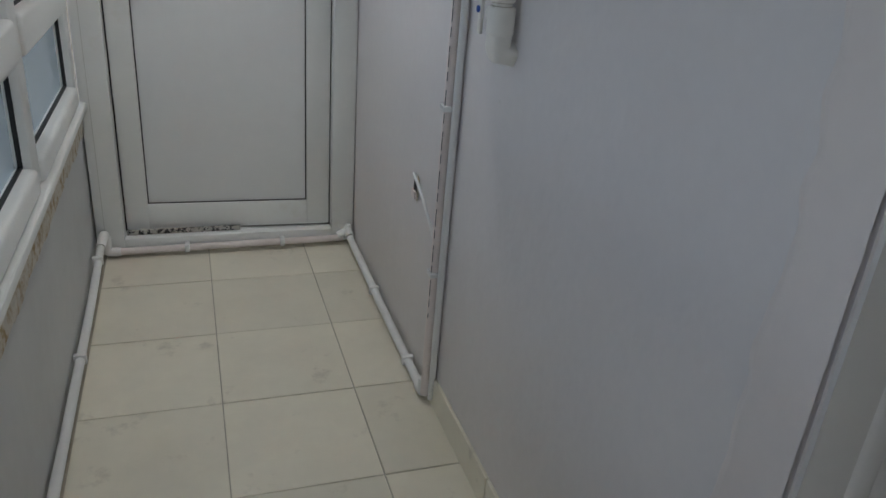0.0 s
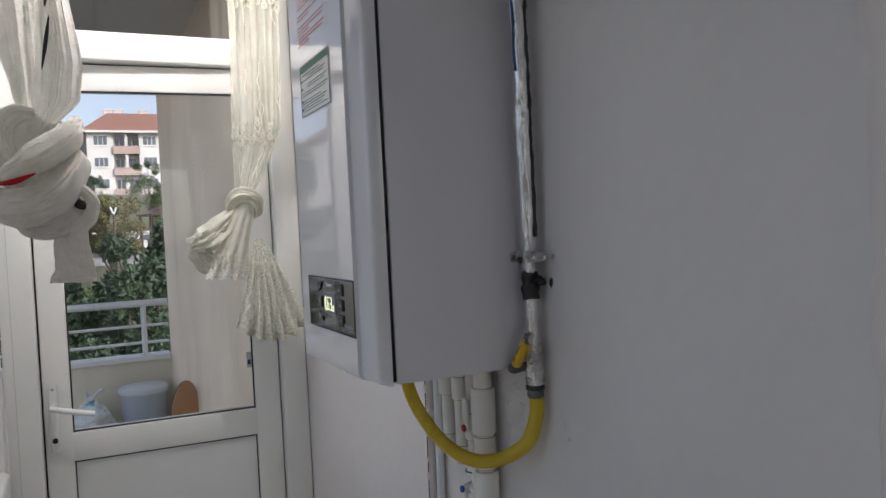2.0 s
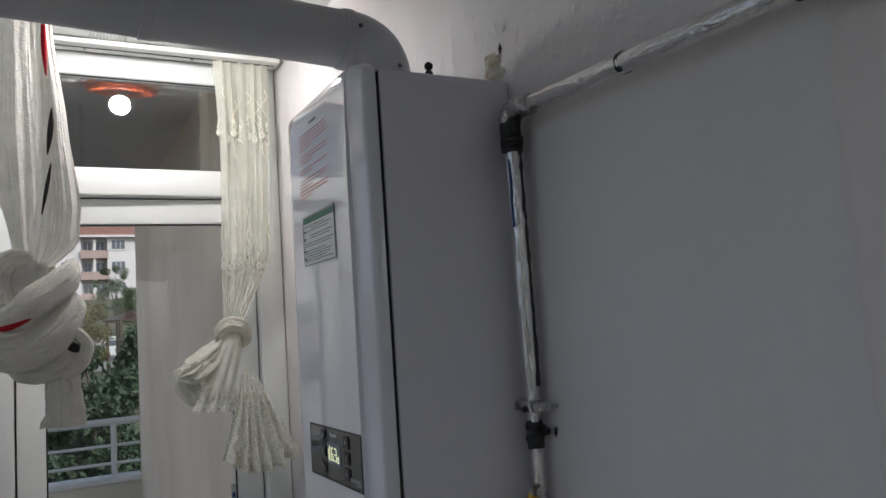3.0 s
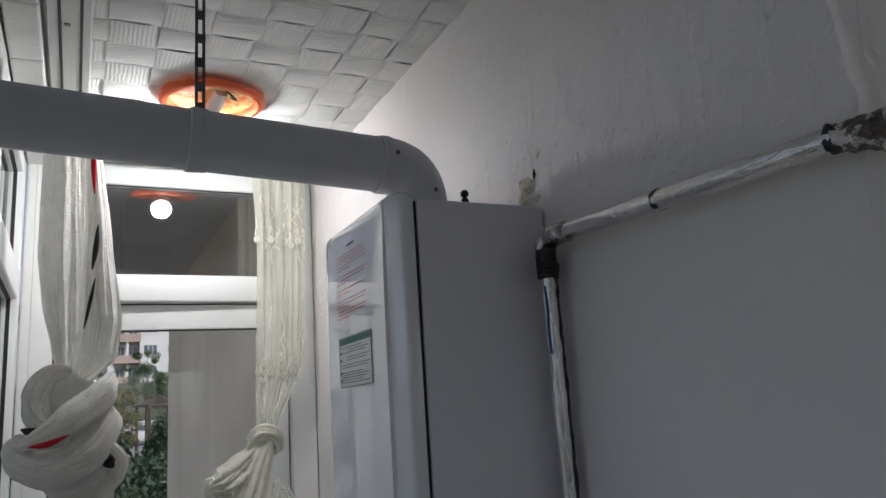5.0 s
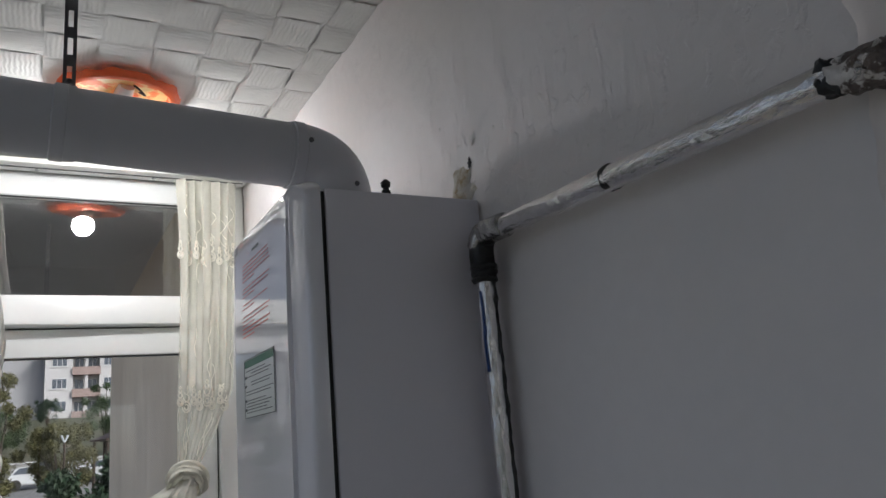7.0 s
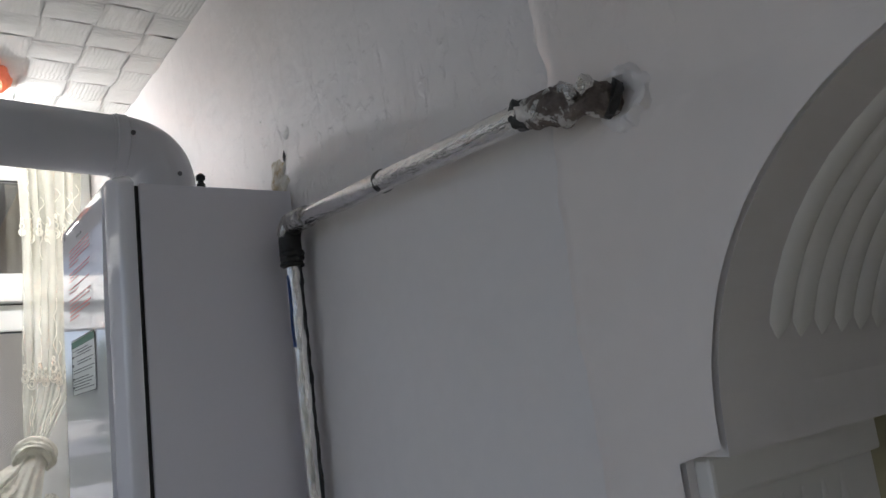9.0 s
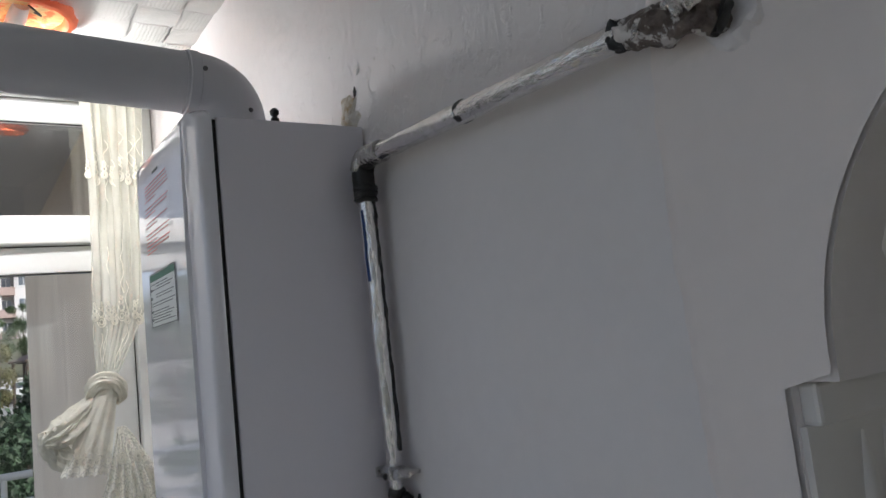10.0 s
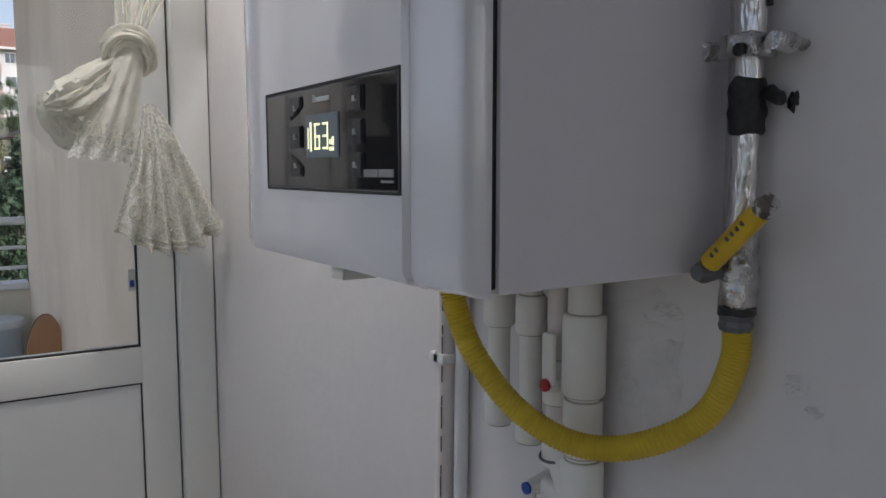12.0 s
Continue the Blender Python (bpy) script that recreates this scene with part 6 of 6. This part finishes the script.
def leaves(clumps, n, size, seed, up=0.3, needle=False):
    """Small leaf faces scattered in clumps; an uneven crown with gaps."""
    rnd = np.random.RandomState(seed)
    vtx, fcs = [], []
    for _ in range(n):
        cx, cy, cz, cr = clumps[rnd.randint(len(clumps))]
        d = rnd.normal(size=3)
        d /= np.linalg.norm(d)
        p = np.array((cx, cy, cz)) + d * cr * rnd.uniform(0.45, 1.08)
        a = rnd.normal(size=3)
        a /= np.linalg.norm(a)
        b = np.cross(a, d)
        b /= np.linalg.norm(b) + 1e-6
        s = size * rnd.uniform(0.6, 1.4)
        w = 0.28 if needle else 0.55
        i = len(vtx)
        mid = p + a * s * 0.5 + d * s * 0.12
        vtx += [tuple(p), tuple(mid - b * s * w * 0.5), tuple(p + a * s), tuple(mid + b * s * w * 0.5)]
        fcs.append((i, i + 1, i + 2, i + 3))
    me = bpy.data.meshes.new("crown")
    me.from_pydata(vtx, [], fcs)
    return me

def tree(label, x, y, h, width, kind, seed, n, low=0.35, form="round", fine=0.030):
    """A tapered trunk, limbs that fork from it, and a crown of small leaves in clumps from the height low up."""
    rnd = random.Random(seed)
    z0 = land(x, y)
    ob = thing("tree", label, "tree", group="trees below the balcony")
    conifer = form == "cone"
    fork = max(low - 0.16, 0.10) if not conifer else 0.10
    bm = tube([(x, y, z0 - 0.2), (x + 0.04 * width, y, z0 + h * 0.35), (x + 0.02 * width, y + 0.1, z0 + h * (0.92 if conifer else (1 + low) / 2))], [0.016 * h, 0.011 * h, 0.003 * h], 10)
    part("trunk", bm, M["bark"], ob, smooth=True)
    clumps = []
    for k in range(34):
        f = rnd.uniform(0.10 if conifer else low, 1.0)
        g = (f - low) / (1 - low)
        if conifer:
            rad = width * 0.5 * (1.02 - f) ** 0.75 + 0.08
        elif form == "vase":
            rad = width * 0.5 * (0.55 + 0.45 * math.sin(math.pi * (0.15 + 0.75 * g)))
        else:
            rad = width * 0.5 * math.sin(math.pi * min(max(0.12 + 0.82 * g, 0.05), 0.97)) ** 0.7
        a = rnd.uniform(0, 2 * math.pi)
        q = rad * rnd.uniform(0.35, 0.95)
        c = (x + q * math.cos(a), y + q * math.sin(a), z0 + h * f)
        clumps.append((*c, max(0.12, width * rnd.uniform(0.07, 0.15)) * (0.75 if f > 0.88 else 1)))
        if k % 3 == 0:
            s = z0 + h * (fork + 0.10 * rnd.random() if not conifer else max(f - 0.10, 0.12))
            part("limb", tube(spline([(x, y, s), (x + 0.45 * (c[0] - x), y + 0.45 * (c[1] - y), s + 0.62 * (c[2] - s)), c], 4), [0.0055 * h] * 3 + [0.004 * h] * 3 + [0.0025 * h] * 2 + [0.0012 * h], 6), M["bark"], ob, smooth=True)
    me = leaves(clumps, n, width * fine, seed, needle=conifer)
    me.materials.append(M[kind])
    c = new("crown", me)
    c.parent = ob
    c["kind"] = "stuff"
    return ob
tree("dense dark green bushy tree below the balcony", 1.05, 13.0, 7.1, 2.6, "leaf_dark", 11, 26000, 0.30, fine=0.040)
tree("dense dark green bushy tree behind the railing", 0.30, 11.0, 6.15, 2.9, "leaf_dark", 24, 24000, 0.30, fine=0.036)
tree("dense dark green bushy tree below the balcony", -0.75, 13.5, 6.2, 3.2, "leaf_dark", 12, 24000, 0.30, fine=0.036)
tree("broad green tree below the balcony", 0.10, 16.5, 5.9, 3.2, "leaf_green", 13, 16000, fine=0.045)
tree("broad green tree below the balcony", -2.2, 12.0, 5.8, 3.0, "leaf_green", 14, 14000, fine=0.045)
tree("spreading yellow-green tree with bare forked limbs", 0.85, 30.0, 6.3, 2.7, "leaf_autumn", 15, 15000, 0.73, "vase", 0.034)
tree("tall tree with yellowing leaves by the yard", -0.85, 22.0, 8.7, 1.9, "leaf_autumn", 16, 16000, 0.5, "round", 0.036)
tree("tall green tree by the street", 4.2, 56.0, 6.4, 3.4, "leaf_green", 17, 9000, 0.40)
tree("umbrella-shaped dark pine before the flats", 1.15, 84.0, 4.2, 2.9, "leaf_dark", 19, 8000, 0.55, "vase")
tree("slim dark cypress before the flats", 4.6, 92.0, 2.6, 1.1, "leaf_dark", 23, 2500, form="cone")
tree("broad green tree by the street", -9.0, 40.0, 8.0, 6.0, "leaf_green", 20, 8000)
tree("broad green tree by the street", -14.5, 62.0, 7.5, 4.5, "leaf_green", 21, 8000)

tree("round green tree behind the garden wall", -2.4, 76.0, 4.6, 4.4, "leaf_green", 25, 7000, 0.3)
tree("round green tree behind the garden wall", 7.4, 74.0, 4.2, 3.6, "leaf_green", 26, 7000, 0.3)
gw = thing("garden_wall", "low grey wall along the far side of the street", "wall")
part("wall_body", boxes((-30.0, 22.0, 67.4, 67.8, 0.2, 2.3)), M["concrete"], gw)
part("coping", boxes((-30.05, 22.05, 67.3, 67.9, 2.302, 2.42), bevel=0.02), M["marble"], gw)

def parked_car(x, y, rz):
    ob = thing("parked_car", "white car parked along the street", "car", group="parked cars")
    z = land(x, y) + 0.07
    m = pose(x, y, z, 0, 0, rz)
    bm = prism([(-2.1, 0.30), (-2.1, 0.78), (-1.75, 0.92), (-1.2, 1.38), (0.35, 1.42), (1.05, 0.95), (1.95, 0.80), (2.12, 0.55), (2.12, 0.30)], "y", -0.85, 0.85)
    bmesh.ops.bevel(bm, geom=[e for e in bm.edges if e.calc_length() > 0.3], offset=0.06, segments=2, affect="EDGES")
    bmesh.ops.transform(bm, matrix=m, verts=bm.verts)
    part("body", bm, M["car"], ob, smooth=True)
    bm = prism([(-1.50, 0.95), (-1.12, 1.32), (0.30, 1.36), (0.85, 0.97)], "y", -0.862, 0.862)
    bmesh.ops.transform(bm, matrix=m, verts=bm.verts)
    part("side_window", bm, M["far_glass"], ob)
    for wx in (-1.3, 1.35):
        for wy in (-0.80, 0.80):
            bm = lathe([(0.15, -0.1), (0.32, -0.1), (0.32, 0.1), (0.15, 0.1)], (wx, wy, 0.31), "y", 18)
            bmesh.ops.transform(bm, matrix=m, verts=bm.verts)
            part("wheel", bm, M["tyre"], ob)
parked_car(0.4, 57.5, 4)
parked_car(1.6, 63.0, 2)
parked_car(4.9, 58.2, -3)
parked_car(-5.4, 57.8, 2)

post = thing("street_lamp", "dark street lamp with a forked pale head", "street lamp")
sx, sy = 0.89, 27.0
part("pole", tube([(sx, sy, land(sx, sy)), (sx, sy, 2.45)], 0.035, 10), M["board_edge"], post, smooth=True)
for s in (-1, 1):
    part("head", tube([(sx, sy, 2.43), (sx + s * 0.09, sy, 2.66)], [0.02, 0.030], 10), M["tub_lid"], post, smooth=True)

gz = thing("gazebo", "dark roofed garden gazebo among the trees", "gazebo")
gx0, gy0 = 3.55, 40.0
gz0 = land(gx0, gy0)
bm = lathe([(1.2, 0.0), (1.2, 0.08), (0.2, 0.45), (0.05, 0.55)], (gx0, gy0, 2.75), seg=6)
part("roof", bm, M["board_edge"], gz)
for k in range(6):
    a = k * math.pi / 3
    part("post", tube([(gx0 + 1.0 * math.cos(a), gy0 + 1.0 * math.sin(a), gz0 - 0.1), (gx0 + 1.0 * math.cos(a), gy0 + 1.0 * math.sin(a), 2.78)], 0.07, 8), M["board_edge"], gz)

def house(label, x0, x1, y, base, storeys, balc, seed):
    """A block of flats: storeys of windows, a stack of recessed balconies, a tiled roof with chimneys."""
    ob = thing("apartment_building", label, "apartment building")
    H = 2.72
    top = base + storeys * H
    wall = part("wall", boxes((x0, balc[0], y, y + 11, base - 6, top), (balc[1], x1, y, y + 11, base - 6, top), (balc[0], balc[1], y + 1.4, y + 10.9, base - 6, top)), M["facade"], ob)
    part("roof", prism([(x0 - 0.7, top), (x1 + 0.7, top), (x1 - 2.5, top + 2.2), (x0 + 2.5, top + 2.2)], "y", y - 0.7, y + 11.6), M["roof"], ob, "red tiled roof")
    part("eave", boxes((x0 - 0.75, x1 + 0.75, y - 0.78, y - 0.70, top - 0.22, top + 0.06)), M["facade"], ob)
    for cx in (x0 + 4.0, balc[0] - 0.4, balc[1] + 0.9, x1 - 3):
        part("chimney", boxes((cx - 0.45, cx + 0.45, y + 2.2, y + 3.2, top + 0.8, top + 3.0), (cx - 0.55, cx + 0.55, y + 2.1, y + 3.3, top + 3.0, top + 3.15)), M["facade"], ob)
    for s in range(storeys):
        z = base + s * H
        for bx0, bx1 in (balc, ):
            part("balcony", boxes((bx0 - 0.1, bx1 + 0.1, y - 0.35, y - 0.20, z - 0.15, z + 0.85), (bx0 - 0.1, bx1 + 0.1, y - 0.2, y + 1.4, z - 0.15, z)), M["facade_pink"], ob)
        mid = (balc[0] + balc[1]) / 2
        part("pier", boxes((mid - 0.16, mid + 0.16, y - 0.18, y + 0.1, z + 0.01, z + H - 0.16)), M["facade"], ob)
        for wx in (balc[0] + 0.75, balc[1] - 0.75):
            w = part("window", boxes((wx - 0.55, wx + 0.55, y + 1.33, y + 1.39, z + 0.05, z + 2.2)), M["marble"], ob)
            part("pane", boxes((wx - 0.48, wx - 0.03, y + 1.30, y + 1.33, z + 0.3, z + 2.1), (wx + 0.03, wx + 0.48, y + 1.30, y + 1.33, z + 0.3, z + 2.1)), M["far_glass"], w)
        xs = [x for x in np.arange(x0 + 1.6, x1 - 1.0, 2.9) if x < balc[0] - 1.1 or x > balc[1] + 1.1]
        for wx in xs:
            w = part("window", boxes((wx - 0.85, wx + 0.85, y - 0.03, y + 0.04, z + 0.95, z + 2.2), (wx - 0.95, wx + 0.95, y - 0.12, y + 0.03, z + 0.86, z + 0.95)), M["marble"], ob)
            part("pane", boxes((wx - 0.78, wx - 0.30, y - 0.05, y - 0.03, z + 1.02, z + 2.13), (wx - 0.24, wx + 0.24, y - 0.05, y - 0.03, z + 1.02, z + 2.13), (wx + 0.30, wx + 0.78, y - 0.05, y - 0.03, z + 1.02, z + 2.13)), M["far_glass"], w)
    return ob
house("white block of flats with pink balconies and a red roof", 1.0, 22.0, 105.0, 2.1, 5, (4.1, 7.1), 1)
neighbour = thing("apartment_building", "plain grey windowless gable of a block of flats", "apartment building")
part("wall", boxes((-14.0, 0.95, 108.0, 120.0, 0.0, 15.8)), M["facade_grey"], neighbour)
part("roof", prism([(-14.6, 15.8), (0.95, 15.8), (-3.0, 18.0), (-11.0, 18.0)], "y", 107.4, 120.6), M["roof"], neighbour, "red tiled roof")
# invented block: its white facade reflects light towards the side windows
house("white block of flats added to brighten the side windows", -52.0, -24.0, 80.0, -1.5, 5, (-40.0, -36.0), 2)

# ------------------------------------------------------------ floor tiles
TW, TL = 0.328, 0.335
bm = bmesh.new()
box(bm, 0, TW - 0.0026, 0, TL - 0.0026, -0.006, 0.0, bevel=0.0012, seg=1)
tile_mesh = bpy.data.meshes.new("tile")
bm.to_mesh(tile_mesh)
bm.free()
tile_mesh.materials.append(M["tile"])
random.seed(9)
for i in range(-1, 3):
    for j in range(-9, 4):
        x0, y0 = 0.091 + i * TW, 1.618 + j * TL
        t = new("tile", tile_mesh)
        t.parent = floor
        sx = sy = 1.0
        if x0 < XL:
            sx = (x0 + TW - XL) / TW
            x0 = XL + 0.001
        if x0 + TW * sx > XR:
            sx = (XR - x0) / TW
        if y0 + TL > YD:
            sy = (YD - y0) / TL
        t.location, t.scale = (x0, y0, -0.001 + random.uniform(-0.0006, 0.0006)), (sx, sy, 1)
